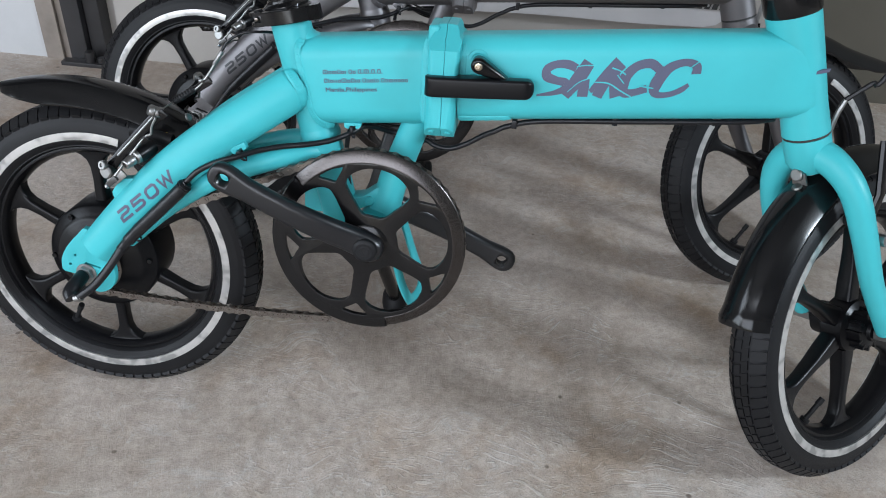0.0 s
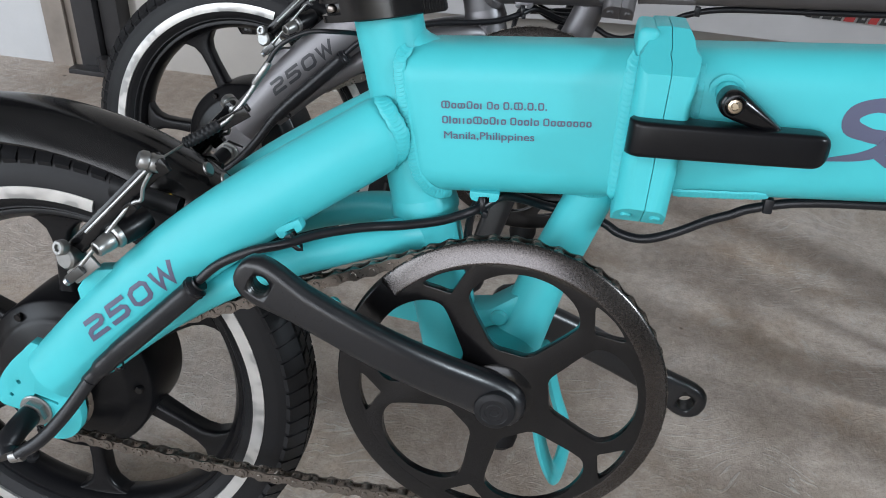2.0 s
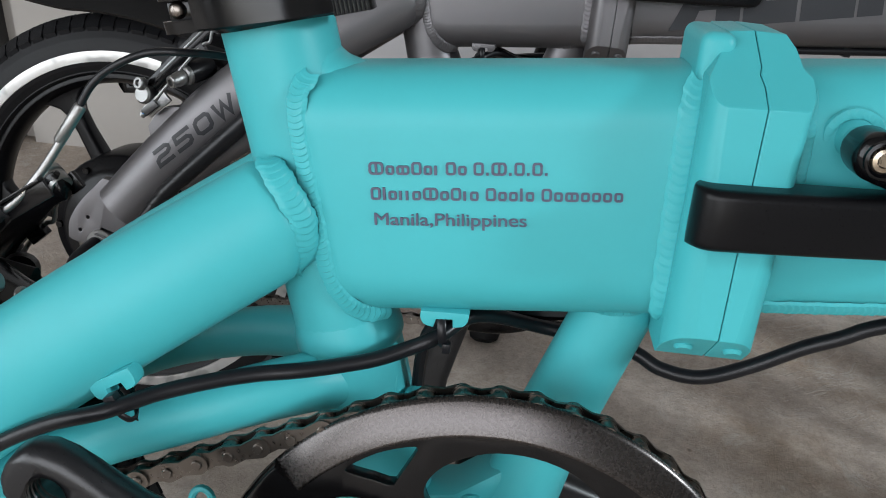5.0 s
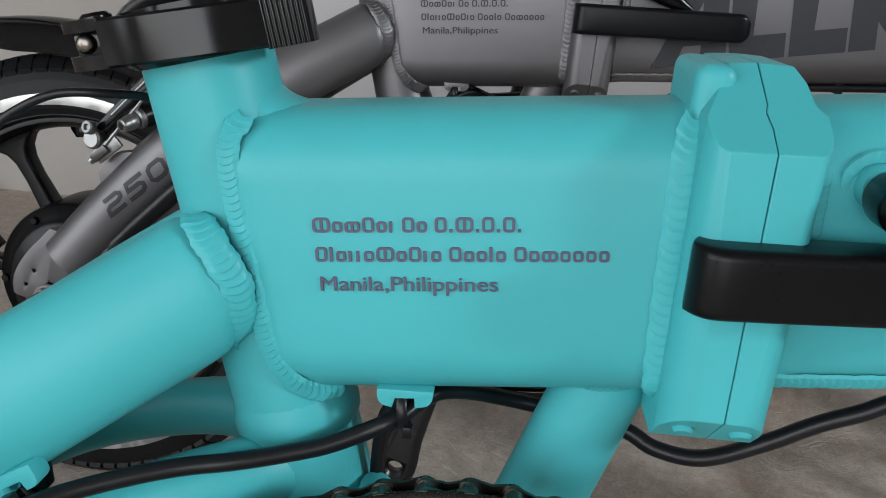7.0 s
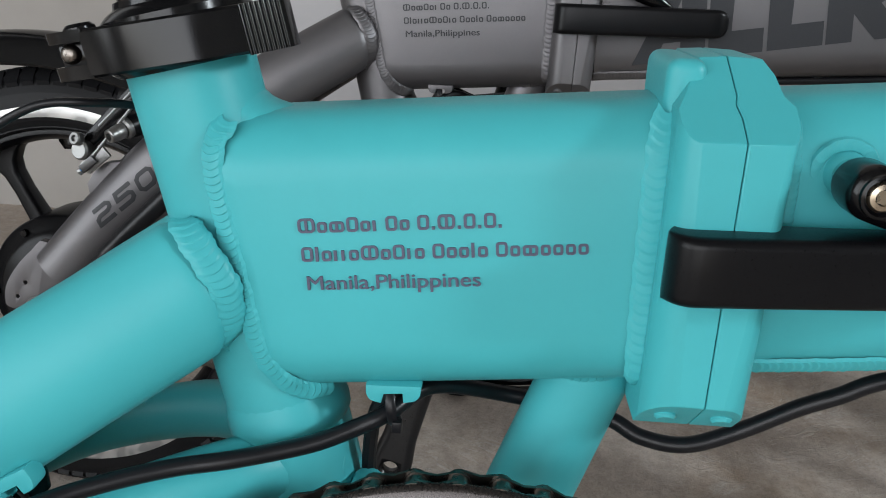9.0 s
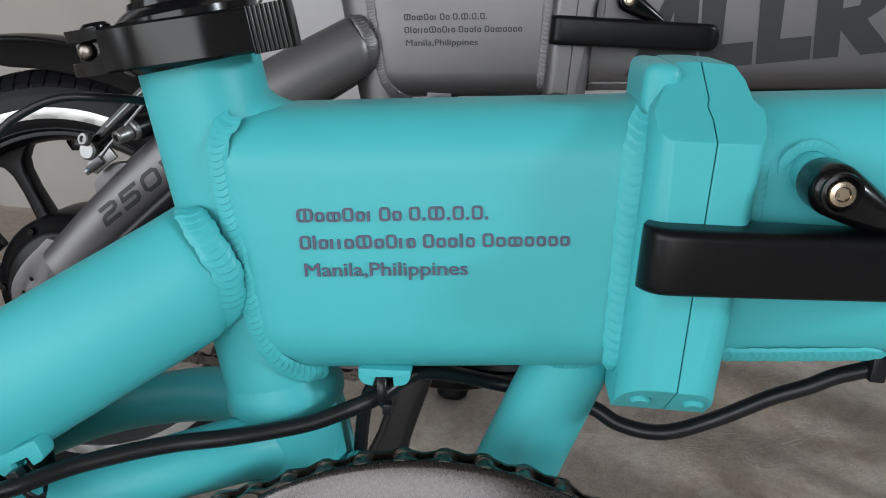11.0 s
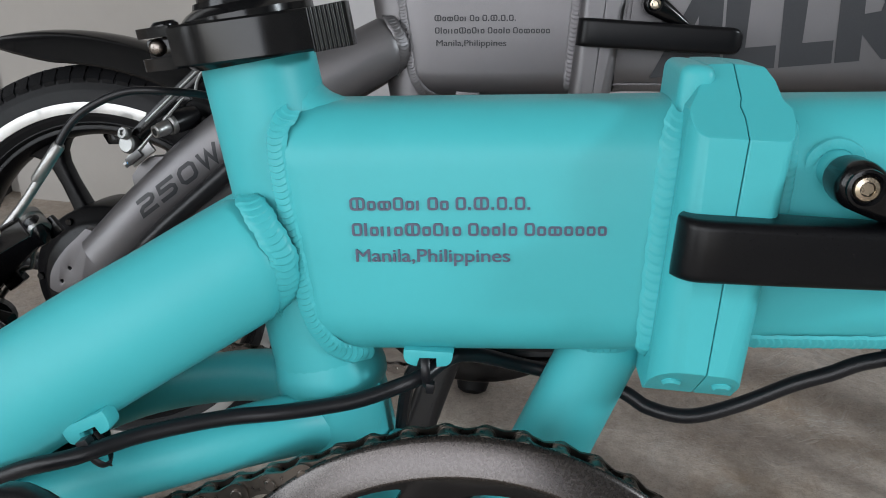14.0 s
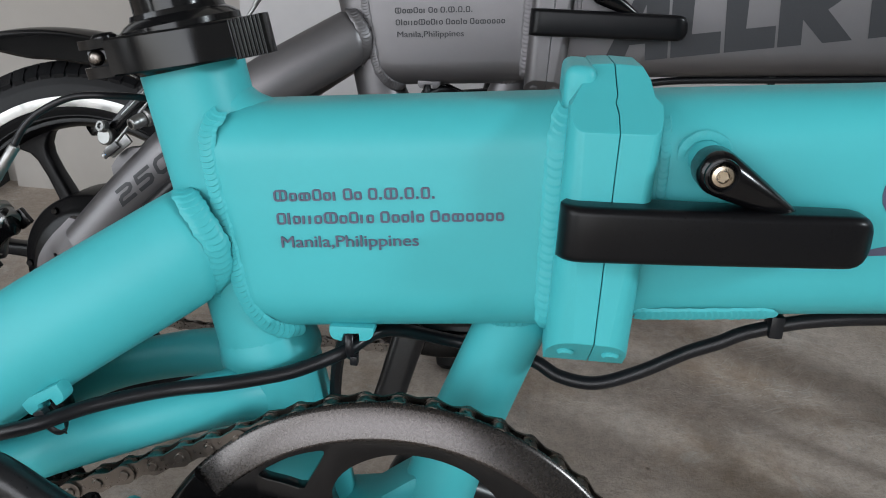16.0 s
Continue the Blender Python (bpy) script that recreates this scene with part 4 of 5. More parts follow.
    # gusset between the tubes and the folding support loop under the bracket
    part("gusset", prism([(-0.053, 0.276), (-0.012, 0.298), (-0.004, 0.315), (-0.010, 0.318), (-0.028, 0.304), (-0.052, 0.300)], -0.012, 0.012, (), 0.003), C, bb)
    part("gusset_boss", disc(-0.020, 0.300, -0.0150, 0.0, 0.0058, 0.0015, 20), C, bb)
    loop = smooth_path([(0.010, -0.024, 0.256), (0.020, -0.024, 0.214), (0.029, -0.022, 0.190), (0.034, -0.012, 0.178), (0.038, 0.006, 0.175), (0.040, 0.024, 0.180), (0.038, 0.032, 0.191), (0.028, 0.034, 0.214), (0.014, 0.034, 0.256)], 5)
    part("support_loop", tube(loop, 0.0085, 12, flat=0.50, side=(1, 0, 0.3)), C, bb)
    part("tail_bracket", prism([(-0.105, 0.262), (-0.050, 0.258), (-0.050, 0.300), (-0.090, 0.300), (-0.105, 0.288)], 0.030, 0.034, [[(-0.082, 0.276), (-0.078, 0.276), (-0.078, 0.288), (-0.082, 0.288)]], 0.001), C, root)

    # stays: a fat upper pair and a slim lower pair
    for side in (-1, 1):
        up = smooth_path([(-0.1005, side * 0.0178, 0.4235), (-0.115, side * 0.0240, 0.4138), (-0.165, side * 0.043, 0.3805), (-0.2085, side * 0.053, 0.3470), (-0.2460, side * 0.058, 0.3120), (-0.2835, side * 0.061, 0.2700), (-0.3180, side * 0.062, 0.2290)], 5)
        if side > 0:                                     # the far one sits a little closer in
            up = [Vector((p.x, p.y * 0.90, p.z - 0.003 * min(1, (-0.1005 - p.x) / 0.06))) for p in up]
        if side < 0:
            stay_axis = up
        ax = (up[0] - up[1]).normalized()
        run = [up[0] + ax * 0.0085, up[0] + ax * 0.0045, up[0] + ax * 0.001, *up[1:]]
        lift = (Vector((0, 0, 1)) - ax * ax.z).normalized()
        wide = ax.cross(lift) * (1 if ax.cross(lift).y * side > 0 else -1)
        bm = tube(run, [0.0100, 0.0170, 0.0208] + [0.0228 + 0.0008 * math.sin(k / 8) for k in range(1, len(up))], 22, flat=0.74)
        for v in bm.verts:                               # mitred where it meets the upright tube
            d, h = (v.co - up[0]).dot(ax), (v.co - up[0]).dot(lift)
            v.co += ax * (0.42 * min(h, 0) * max(0, min(1, (d + 0.025) / 0.025)))
        stay = part("upper_stay", bm, C, root)
        low = smooth_path([(-0.0610, side * 0.0010, 0.3490), (-0.0770, side * 0.0085, 0.3515), (-0.096, side * 0.0225, 0.3525), (-0.130, side * 0.0360, 0.3440), (-0.180, side * 0.045, 0.3235), (-0.235, side * 0.052, 0.287), (-0.285, side * 0.056, 0.242)], 5)
        part("lower_stay", tube(low, [0.0129 - 0.0030 * k / len(low) for k in range(len(low))], 18), C, root)
        # weld where the upper stay meets the seat tube
        ring = [up[0] + ax * (0.0042 + 0.42 * min(0, 0.0218 * math.cos(a))) + lift * (0.0218 * math.cos(a)) + wide * (0.0158 * math.sin(a)) for a in [radians(8 + 8 * k) for k in range(25)]]
        part("weld_bead", weld(ring, 0.0052, 0.0027, 0.17, out=(0.62, side, 0.25)), C, stay)
        # dropout plate with its slot and two small holes
        out = [(-0.3635, 0.199), (-0.3625, 0.213), (-0.354, 0.229), (-0.340, 0.245), (-0.327, 0.253), (-0.305, 0.217), (-0.301, 0.203), (-0.302, 0.190), (-0.308, 0.180), (-0.318, 0.1745), (-0.328, 0.175), (-0.332, 0.186), (-0.340, 0.194), (-0.352, 0.195)]
        oo = smooth_path([(x, 0, z) for x, z in out + out[:2]], 3)[:-3]
        drop = part("dropout", prism([(p.x, p.z) for p in oo][:-1], side * 0.058, side * 0.066, [circle(-0.346, 0.2185, 0.0017, 8), circle(-0.353, 0.2065, 0.0017, 8), [(-0.336, 0.2085), (-0.318, 0.2045), (-0.3175, 0.2065), (-0.3345, 0.2110)]], 0.0012), C, stay)
        part("axle_nut", tube([(-0.335, side * 0.064, 0.197), (-0.335, side * 0.073, 0.197)], 0.0100, 6), STEEL, drop)
        part("axle_washer", disc(-0.335, 0.197, side * 0.0655, side * 0.068, 0.0122), STEEL, drop)
    hook = [Vector((-0.1287 + 0.0045 * math.cos(q), -0.034, 0.3000 + 0.0070 * math.sin(q))) for q in [2 * math.pi * k / 16 for k in range(16)]]
    part("chain_hook", tube(hook, 0.0016, 8, closed=True), C, root)
    # cable guides: small painted bridges with straps
    clip_guide(root, (-0.1525, -0.0545, 0.3632), (0.86, 0, 0.51), (0.51, 0, -0.86), C)
    clip_guide(root, (-0.2735, -0.0690, 0.2590), (0.70, 0, 0.71), (0.71, 0, -0.70), C)
    guide = smooth_path([(-0.0472, 0, 0.3920), (-0.0470, 0, 0.3888), (-0.0454, 0, 0.3866), (-0.0420, 0, 0.3858)], 3)
    outline = [(p.x, p.z) for p in guide] + [(-0.0412, 0.3892), (-0.0350, 0.3898), (-0.0346, 0.3864)] + [(-0.0762 - p.x, p.z + 0.0008) for p in reversed(guide)]
    g = part("cable_guide", prism(outline, -0.0235, -0.0135, (), 0.0012), C, frame)
    tie = [Vector((-0.0383, -0.0200, 0.3838)) + Vector((0.0010 * math.sin(q), -0.0052 * math.cos(q), -0.0066 * math.sin(q))) for q in [2 * math.pi * k / 20 for k in range(20)]]
    part("cable_tie", tube(tie, 0.0017, 8, flat=0.35, side=(0, -1, 0.2), closed=True), SHEATH, g)
    part("tie_head", block(-0.0378, -0.0346, -0.0262, -0.0225, 0.3765, 0.3805, 0.0006), SHEATH, g)
    # motor cable: right-angled plug, boot, cable along the stay
    plug = part("motor_plug", tube(smooth_path([(-0.336, -0.072, 0.197), (-0.338, -0.088, 0.193), (-0.339, -0.098, 0.188), (-0.335, -0.102, 0.184)], 5), [0.0080] * 6 + [0.0084] * 5 + [0.0080] * 5, 14), SHEATH, root)
    part("ferrule", tube([(-0.333, -0.101, 0.184), (-0.325, -0.100, 0.1865)], 0.0050, 12), STEEL, plug)
    part("motor_cable", tube(smooth_path([(-0.328, -0.101, 0.186), (-0.312, -0.096, 0.199), (-0.297, -0.088, 0.218), (-0.282, -0.080, 0.242)], 6), 0.0047, 12), SHEATH, plug)
    bt = smooth_path([(-0.284, -0.079, 0.240), (-0.268, -0.076, 0.259), (-0.240, -0.074, 0.288), (-0.214, -0.072, 0.315), (-0.205, -0.071, 0.325)], 8)
    part("connector", tube(bt, [0.0052 if k < 5 else 0.0066 if k < 10 else 0.0072 if k < 26 else 0.0074 + 0.0007 * (k % 2) if k < 31 else 0.0056 for k in range(len(bt))], 16), SHEATH, plug)
    part("main_cable", tube(smooth_path([(-0.208, -0.071, 0.324), (-0.194, -0.068, 0.338), (-0.173, -0.066, 0.350), (-0.153, -0.064, 0.3570), (-0.137, -0.054, 0.3610), (-0.120, -0.046, 0.3640), (-0.105, -0.040, 0.3658), (-0.090, -0.036, 0.3672), (-0.075, -0.031, 0.3690), (-0.062, -0.027, 0.3715), (-0.050, -0.023, 0.3758),
                                         (-0.040, -0.020, 0.3805), (-0.026, -0.006, 0.3850), (0.0, 0.012, 0.375), (0.035, 0.006, 0.3725), (0.049, 0.002, 0.3675), (0.065, 0.0, 0.3668), (0.083, 0.0, 0.3742), (0.100, -0.003, 0.3862), (0.112, -0.005, 0.3930), (0.126, -0.006, 0.4005), (0.16, -0.008, 0.4098), (0.25, -0.010, 0.4192),
                                         (0.36, -0.010, 0.4302), (0.395, 0.0, 0.4340)], 6), 0.0030, 12), SHEATH, root, "black cable clipped under the frame")
    for x, z in ((0.132, 0.4040), (0.235, 0.4180), (0.335, 0.4280)):
        part("cable_clip", block(x - 0.0028, x + 0.0028, -0.012, -0.002, z - 0.0045, z + 0.005, 0.001), SHEATH, front)
    part("thin_cable", tube(smooth_path([(-0.040, -0.013, 0.386), (-0.046, -0.008, 0.372), (-0.0475, -0.006, 0.345), (-0.045, -0.004, 0.318), (-0.042, 0, 0.30)], 5), 0.0026, 8), SHEATH, root)
    for k in range(4):
        part("bundled_cable", tube(smooth_path([(-0.034, 0.012 + 0.004 * k, 0.386 - 0.003 * k), (-0.005, 0.022 + 0.005 * k, 0.371 + 0.003 * k), (0.022, 0.024 + 0.004 * k, 0.374 + 0.004 * k), (0.040, 0.020 + 0.003 * k, 0.396 + 0.002 * k), (0.052, 0.012, 0.425)], 5), 0.0028, 8), SHEATH, root)
    part("cable_boss", disc(-0.0470, 0.3455, -0.020, -0.006, 0.0062, 0.002, 18), C, frame)

    # fold hinge: two blocks with a sloping top, closed by a lever
    def hinge_half(outline, outer, radius, nm):
        """An upright block with one rounded front edge and a front that slopes back near its top."""
        bm = prism([(x, z + (x - 0.057) * 0.03) for x, z in outline], 0.020, -0.0430)
        bmesh.ops.recalc_face_normals(bm, faces=bm.faces)
        edge = [e for e in bm.edges if all(v.co.y < -0.042 and abs(v.co.x - outer) < 0.004 for v in e.verts) and abs(e.verts[0].co.z - e.verts[1].co.z) > 0.05]
        bmesh.ops.bevel(bm, geom=edge, offset=radius, segments=7, affect="EDGES", profile=0.5)
        bmesh.ops.bisect_plane(bm, geom=bm.verts[:] + bm.edges[:] + bm.faces[:], plane_co=(0, -0.043, 0.4805), plane_no=(-0.03, -0.58, 0.815), clear_outer=True)
        bmesh.ops.holes_fill(bm, edges=[e for e in bm.edges if len(e.link_faces) == 1])
        bmesh.ops.bisect_plane(bm, geom=bm.verts[:] + bm.edges[:] + bm.faces[:], plane_co=(0, -0.043, 0.4030), plane_no=(0, -0.66, -0.75), clear_outer=True)
        bmesh.ops.holes_fill(bm, edges=[e for e in bm.edges if len(e.link_faces) == 1])
        bmesh.ops.recalc_face_normals(bm, faces=bm.faces)
        bmesh.ops.remove_doubles(bm, verts=bm.verts, dist=0.0001)
        sharp = [e for e in bm.edges if len(e.link_faces) == 2 and e.calc_face_angle(0) > radians(24)]
        bmesh.ops.bevel(bm, geom=sharp, offset=0.0005, segments=2, affect="EDGES", profile=0.6, clamp_overlap=True)
        ob = part(nm, bm, C, root, "", 30)
        for f in ob.data.polygons:
            f.use_smooth = f.area < 2.6e-4
        return ob

    seam_line = [(0.0570, 0.3895), (0.0570, 0.4830), (0.0567, 0.4880), (0.0555, 0.4915), (0.0562, 0.4935), (0.0552, 0.5035)]
    rear_h = hinge_half([(0.0396, 0.3895)] + seam_line + [(0.0470, 0.5030), (0.0442, 0.4978), (0.0396, 0.4900)], 0.0396, 0.0105, "hinge_block")
    front_h = hinge_half([(x + 0.0003, z) for x, z in reversed(seam_line)] + [(0.0706, 0.3895), (0.0724, 0.4915), (0.0696, 0.4938), (0.0682, 0.4990), (0.0655, 0.5030)], 0.0715, 0.0090, "hinge_block")
    part("hinge_pin", block(0.0372, 0.0490, -0.0228, 0.018, 0.468, 0.5026, 0.0050, seg=6), C, rear_h)
    part("weld_bead", weld(smooth_path([(0.0385, -0.0235, 0.4870), (0.0372, -0.0274, 0.4740), (0.0374, -0.0284, 0.4550), (0.0380, -0.0287, 0.4300), (0.0392, -0.0282, 0.4065), (0.0420, -0.0215, 0.4000)], 4), 0.0044, 0.0032, 0.19), C, rear_h)
    part("weld_bead", weld([(0.0752, -0.024, 0.486), (0.0758, -0.0276, 0.475), (0.0762, -0.0278, 0.452)], 0.0022, 0.0024, 0.22), C, front_h)
    part("weld_bead", weld([(0.074, -0.0222, 0.4085), (0.10, -0.0226, 0.4113), (0.128, -0.0216, 0.4140)], 0.0034, 0.0024, 0.16, out=(0, -0.85, -0.5)), C, front)
    for x in (0.047, 0.064):
        part("hinge_screw", disc(0, 0, -0.0016, 0.0016, 0.0034, 0.0009, 16, None), C, rear_h).matrix_basis = at(x + 0.0005, -0.0355, 0.3965) @ Matrix.Rotation(radians(48), 4, "X")
    # lever bar across the hinge
    rings = []
    stations = []
    for k in range(7):                                   # round left end
        q = radians(90 * k / 6)
        stations.append((0.0392 + 0.0085 * (1 - math.cos(q)), -0.0440 + 0.0110 * math.sin(q), -0.0440 - 0.0090 * math.sin(q), 0.0098 + 0.0005 * math.sin(q)))
    for k in range(1, 17):
        q = k / 16
        stations.append((0.0477 + 0.0905 * q, -0.0330 + 0.0010 * q * q, -0.0530 + 0.0050 * q ** 1.3, 0.0103 - 0.0007 * q))
    for k in range(1, 7):
        q = radians(88 * k / 6)
        stations.append((0.1382 + 0.0100 * math.sin(q), -0.0400 + 0.0080 * math.cos(q), -0.0400 - 0.0080 * math.cos(q), 0.0096 - 0.0078 * (1 - math.cos(q)) ** 1.3))
    for x, y0, y1, dz in stations:
        x = x if style == "slanted" else 0.0392 + (x - 0.0392) * 1.10
        zc = 0.4478 + 0.040 * (x - 0.05)
        w = max(0.0012, abs(y1 - y0))
        rings.append([Vector((x, (y0 + y1) / 2 + a, zc + b)) for a, b in rrect(w, 2 * dz, min(w * 0.45, 0.0032), 5)])
    part("hinge_lever", loft(bmesh.new(), rings), CAST, root, "textured black quick-release lever", 40)
    # safety catch: a drop-shaped knob with a screw, on a welded boss
    part("catch_boss", lathe([(0.0, -0.0300), (0.0050, -0.0300), (0.0062, -0.0290), (0.0068, -0.0266)], 24, m=at(0.0905, 0, 0.4735)), C, front)
    ring = [Vector((0.0900 + 0.0085 * math.cos(a), -0.0276, 0.4735 + 0.0085 * math.sin(a))) for a in [radians(25 + 10 * k) for k in range(18)]]
    part("weld_bead", weld(ring, 0.0021, 0.0022, 0.16), C, front)
    rings = []
    cdir = Vector((0.86, 0.0, -0.42)).normalized()
    cs = Vector((0.42, 0, 0.86)).normalized()
    heads = [(-0.0080 * math.cos(radians(90 * k / 6)), 0.0010 + 0.0070 * math.sin(radians(90 * k / 6)), -0.0305 - 0.004 * (1 - math.sin(radians(90 * k / 6))), -0.0505 + 0.004 * (1 - math.sin(radians(90 * k / 6)))) for k in range(7)]
    tail = [(0.0310 * k / 10, 0.0080 - 0.0058 * (k / 10) ** 1.2, -0.0305, -0.0505 + 0.0080 * (k / 10) ** 1.4) for k in range(1, 11)]
    for r, w, y0, y1 in heads + tail + [(0.0322, 0.0010, -0.034, -0.040)]:
        c = Vector((0.0920, 0, 0.4720)) + cdir * r
        rings.append([c + cs * p + Vector((0, (y0 + y1) / 2 + q, 0)) for p, q in rrect(2 * w, abs(y1 - y0), min(w, abs(y1 - y0) / 2) * 0.75, 6)])
    catch = part("safety_catch", loft(bmesh.new(), rings), BLACK, root, "drop-shaped black safety catch with a screw", 50)
    part("screw_well", lathe([(0.0062, -0.0500), (0.0060, -0.0510), (0.0052, -0.0512), (0.0050, -0.0495)], 28, m=at(0.0918, 0, 0.4722)), BLACK, catch)
    sc = part("screw", lathe([(0.0020, -0.0500), (0.0023, -0.0512), (0.0036, -0.0509), (0.0043, -0.0500), (0.0043, -0.049), (0, -0.049)], 24, m=at(0.0918, 0, 0.4722)), BRASS, catch)
    part("screw_socket", tube([(0.0918, -0.0495, 0.4722), (0.0918, -0.0507, 0.4722)], 0.0021, 6), BRASS, sc)

    # saddle-post clamp
    ax = (st[0] - st[1]).normalized()
    TC = at(*(st[0])) @ Matrix((Vector((ax.z, 0, -ax.x)), Vector((0, 1, 0)), ax)).transposed().to_4x4()
    def clampmesh(bm):
        bmesh.ops.transform(bm, matrix=TC, verts=bm.verts)
        return bm
    rot = Matrix.Rotation(radians(90), 4, "X")
    bm = lathe([(0.0205, 0.0), (0.0225, 0.0), (0.0256, 0.0026), (0.0256, 0.0130), (0.0240, 0.0148), (0.0215, 0.0148)], 40, closed=True)
    bmesh.ops.transform(bm, matrix=rot, verts=bm.verts)
    clamp = part("seat_clamp", clampmesh(bm), GLOSS, root, "black quick-release clamp collar")
    # the lever: a curved bar round the near side, forked at its pivot, ending in a ribbed grip
    face_line = smooth_path([(-0.0200, -0.0285, 0), (-0.0130, -0.0308, 0), (-0.0030, -0.0322, 0), (0.0080, -0.0318, 0), (0.0180, -0.0290, 0), (0.0272, -0.0240, 0)], 4)
    rings = []
    for q in face_line:
        inner = Vector((q.x, q.y, 0)).normalized() * -0.0050
        z0, z1 = 0.0014 - 0.055 * q.x, 0.0155 - 0.055 * q.x
        rings.append([Vector((q.x + inner.x * f, q.y + inner.y * f, z)) for f, z in ((1, z0), (0.15, z0), (0, z0 + 0.0008), (0, z1 - 0.0008), (0.15, z1), (1, z1))])
    part("clamp_lever", clampmesh(loft(bmesh.new(), rings)), GLOSS, clamp)
    for z0, z1 in ((0.0024, 0.0066), (0.0134, 0.0168)):
        outline = [(-0.0190, -0.0287), (-0.0265, -0.0268), (-0.0318, -0.0240), (-0.0336, -0.0212), (-0.0330, -0.0150), (-0.0250, -0.0120), (-0.0180, -0.0180)]
        bm = loft(bmesh.new(), [[Vector((x, y, z + 0.0004 - 0.055 * (x + 0.026))) for x, y in outline] for z in (z0, z1)])
        part("clamp_fork", clampmesh(bm), GLOSS, clamp)
    bm = block(-0.0300, -0.0200, -0.0235, -0.0130, 0.0064, 0.0136, 0.0012)
    part("clamp_tongue", clampmesh(bm), GLOSS, clamp)
    bm = lathe([(0, -0.0262), (0.0012, -0.0261), (0.0022, -0.0257), (0.0028, -0.0250), (0.0030, -0.0240), (0.0030, -0.0150), (0, -0.0150)], 18)
    bmesh.ops.transform(bm, matrix=at(-0.0262, 0, 0.0104), verts=bm.verts)
    part("clamp_pivot", clampmesh(bm), CHAIN, clamp)
    bm = lathe([(0, 0.0165), (0.0040, 0.0165), (0.0048, 0.0172), (0.0048, 0.0185), (0.0036, 0.0196), (0.0, 0.0196)], 20)
    bmesh.ops.transform(bm, matrix=at(-0.0245, -0.0175, -0.0008) @ rot, verts=bm.verts)
    part("pivot_cap", clampmesh(bm), GLOSS, clamp)
    edge = [(0.0395, -0.0120), (0.0265, -0.0130)]
    for k in range(9):
        x = 0.0266 + 0.00148 * k
        edge += [(x, -0.0231), (x + 0.0003, -0.0238), (x + 0.00065, -0.0241), (x + 0.0010, -0.0238), (x + 0.0013, -0.0231)]
    edge[-1] = (0.0402, -0.0222)
    bm = loft(bmesh.new(), [[Vector((x, y, z)) for x, y in edge] for z in (-0.0006, 0.0140)])
    part("lever_grip", clampmesh(bm), GLOSS, clamp)
    bm = lathe([(0.0150, 0.0135), (0.0225, 0.0135), (0.0238, 0.0150), (0.0238, 0.0172), (0.0215, 0.0192), (0.0190, 0.0206), (0.0184, 0.0226), (0.0150, 0.0228)], 40, closed=True)
    bmesh.ops.transform(bm, matrix=rot, verts=bm.verts)
    part("shim_flange", clampmesh(bm), GLOSS, clamp)
    bm = lathe([(0.0, 0.0), (0.0168, 0.0), (0.0168, 0.34), (0.0, 0.34)], 32)
    bmesh.ops.transform(bm, matrix=rot, verts=bm.verts)
    part("seat_post", clampmesh(bm), GLOSS, root, "glossy black seat post")
    # a plain saddle out of sight above
    bm = loft(bmesh.new(), [[Vector((x, a, 0.835 + z + b)) for a, b in rrect(w, h, min(w, h) * 0.45, 5)] for x, w, h, z in ((-0.345, 0.06, 0.03, 0.012), (-0.32, 0.135, 0.05, 0.012), (-0.26, 0.15, 0.055, 0.008), (-0.20, 0.10, 0.05, 0.0), (-0.12, 0.05, 0.04, 0.0), (-0.09, 0.025, 0.025, 0.0))])
    part("saddle", bm, RUBBER, root)

    # head tube, headset, stem post
    h0, h1 = Vector((0.3885 + stretch, 0, 0.541)), Vector((0.4295 + stretch, 0, 0.4235))
    hd = (h1 - h0).normalized()
    part("head_tube", tube([h0, h0.lerp(h1, 0.3), h0.lerp(h1, 0.75), h1], [0.0265, 0.0255, 0.0235, 0.0240], 32), C, root)
    hs = part("headset", tube([h0 - hd * 0.022, h0 - hd * 0.020, h0 - hd * 0.002, h0], [0.024, 0.0275, 0.0275, 0.0265], 32), GLOSS, root)
    part("stem_post", tube([h0 - hd * 0.40, h0 - hd * 0.02], 0.019, 24), GLOSS, root)
    bm = tube([h0 - hd * 0.36 + Vector((0, -0.28, 0)), h0 - hd * 0.37, h0 - hd * 0.36 + Vector((0, 0.28, 0))], 0.012, 12, side=(0, 0, 1))
    part("handlebar", bm, BLACK, root)
    part("lower_headset", tube([h1 - hd * 0.001, h1 + hd * 0.0025], 0.0236, 32), INK_BLACK, hs)

    # steered parts
    S = at(*h1) @ Matrix.Rotation(radians(steer), 4, -hd) @ at(*(-h1))
    axle = h1 + hd * (0.241 + rake[0]) + Vector((0.93, 0, 0.34)).normalized() * (0.014 + rake[1])
    def steered(bm):
        bmesh.ops.transform(bm, matrix=S, verts=bm.verts)
        return bm
    fork = part("fork_crown", steered(tube([h1 + hd * 0.003, h1 + hd * 0.010, h1 + hd * 0.030, h1 + hd * 0.042], [0.0235, 0.0240, 0.0235, 0.016], 28)), C, root)
    for side in (-1, 1):
        leg = smooth_path([h1 + hd * 0.020 + Vector((0, side * 0.006, 0)), h1 + hd * 0.034 + Vector((0, side * 0.030, 0)), h1 + hd * 0.062 + Vector((0.001, side * 0.047, 0)), h1 + hd * 0.11 + Vector((0.003, side * 0.053, 0)), h1 + hd * 0.17 + Vector((0.010, side * 0.053, 0)), axle + Vector((-0.004, side * 0.051, 0.006))], 6)
        L = len(leg)
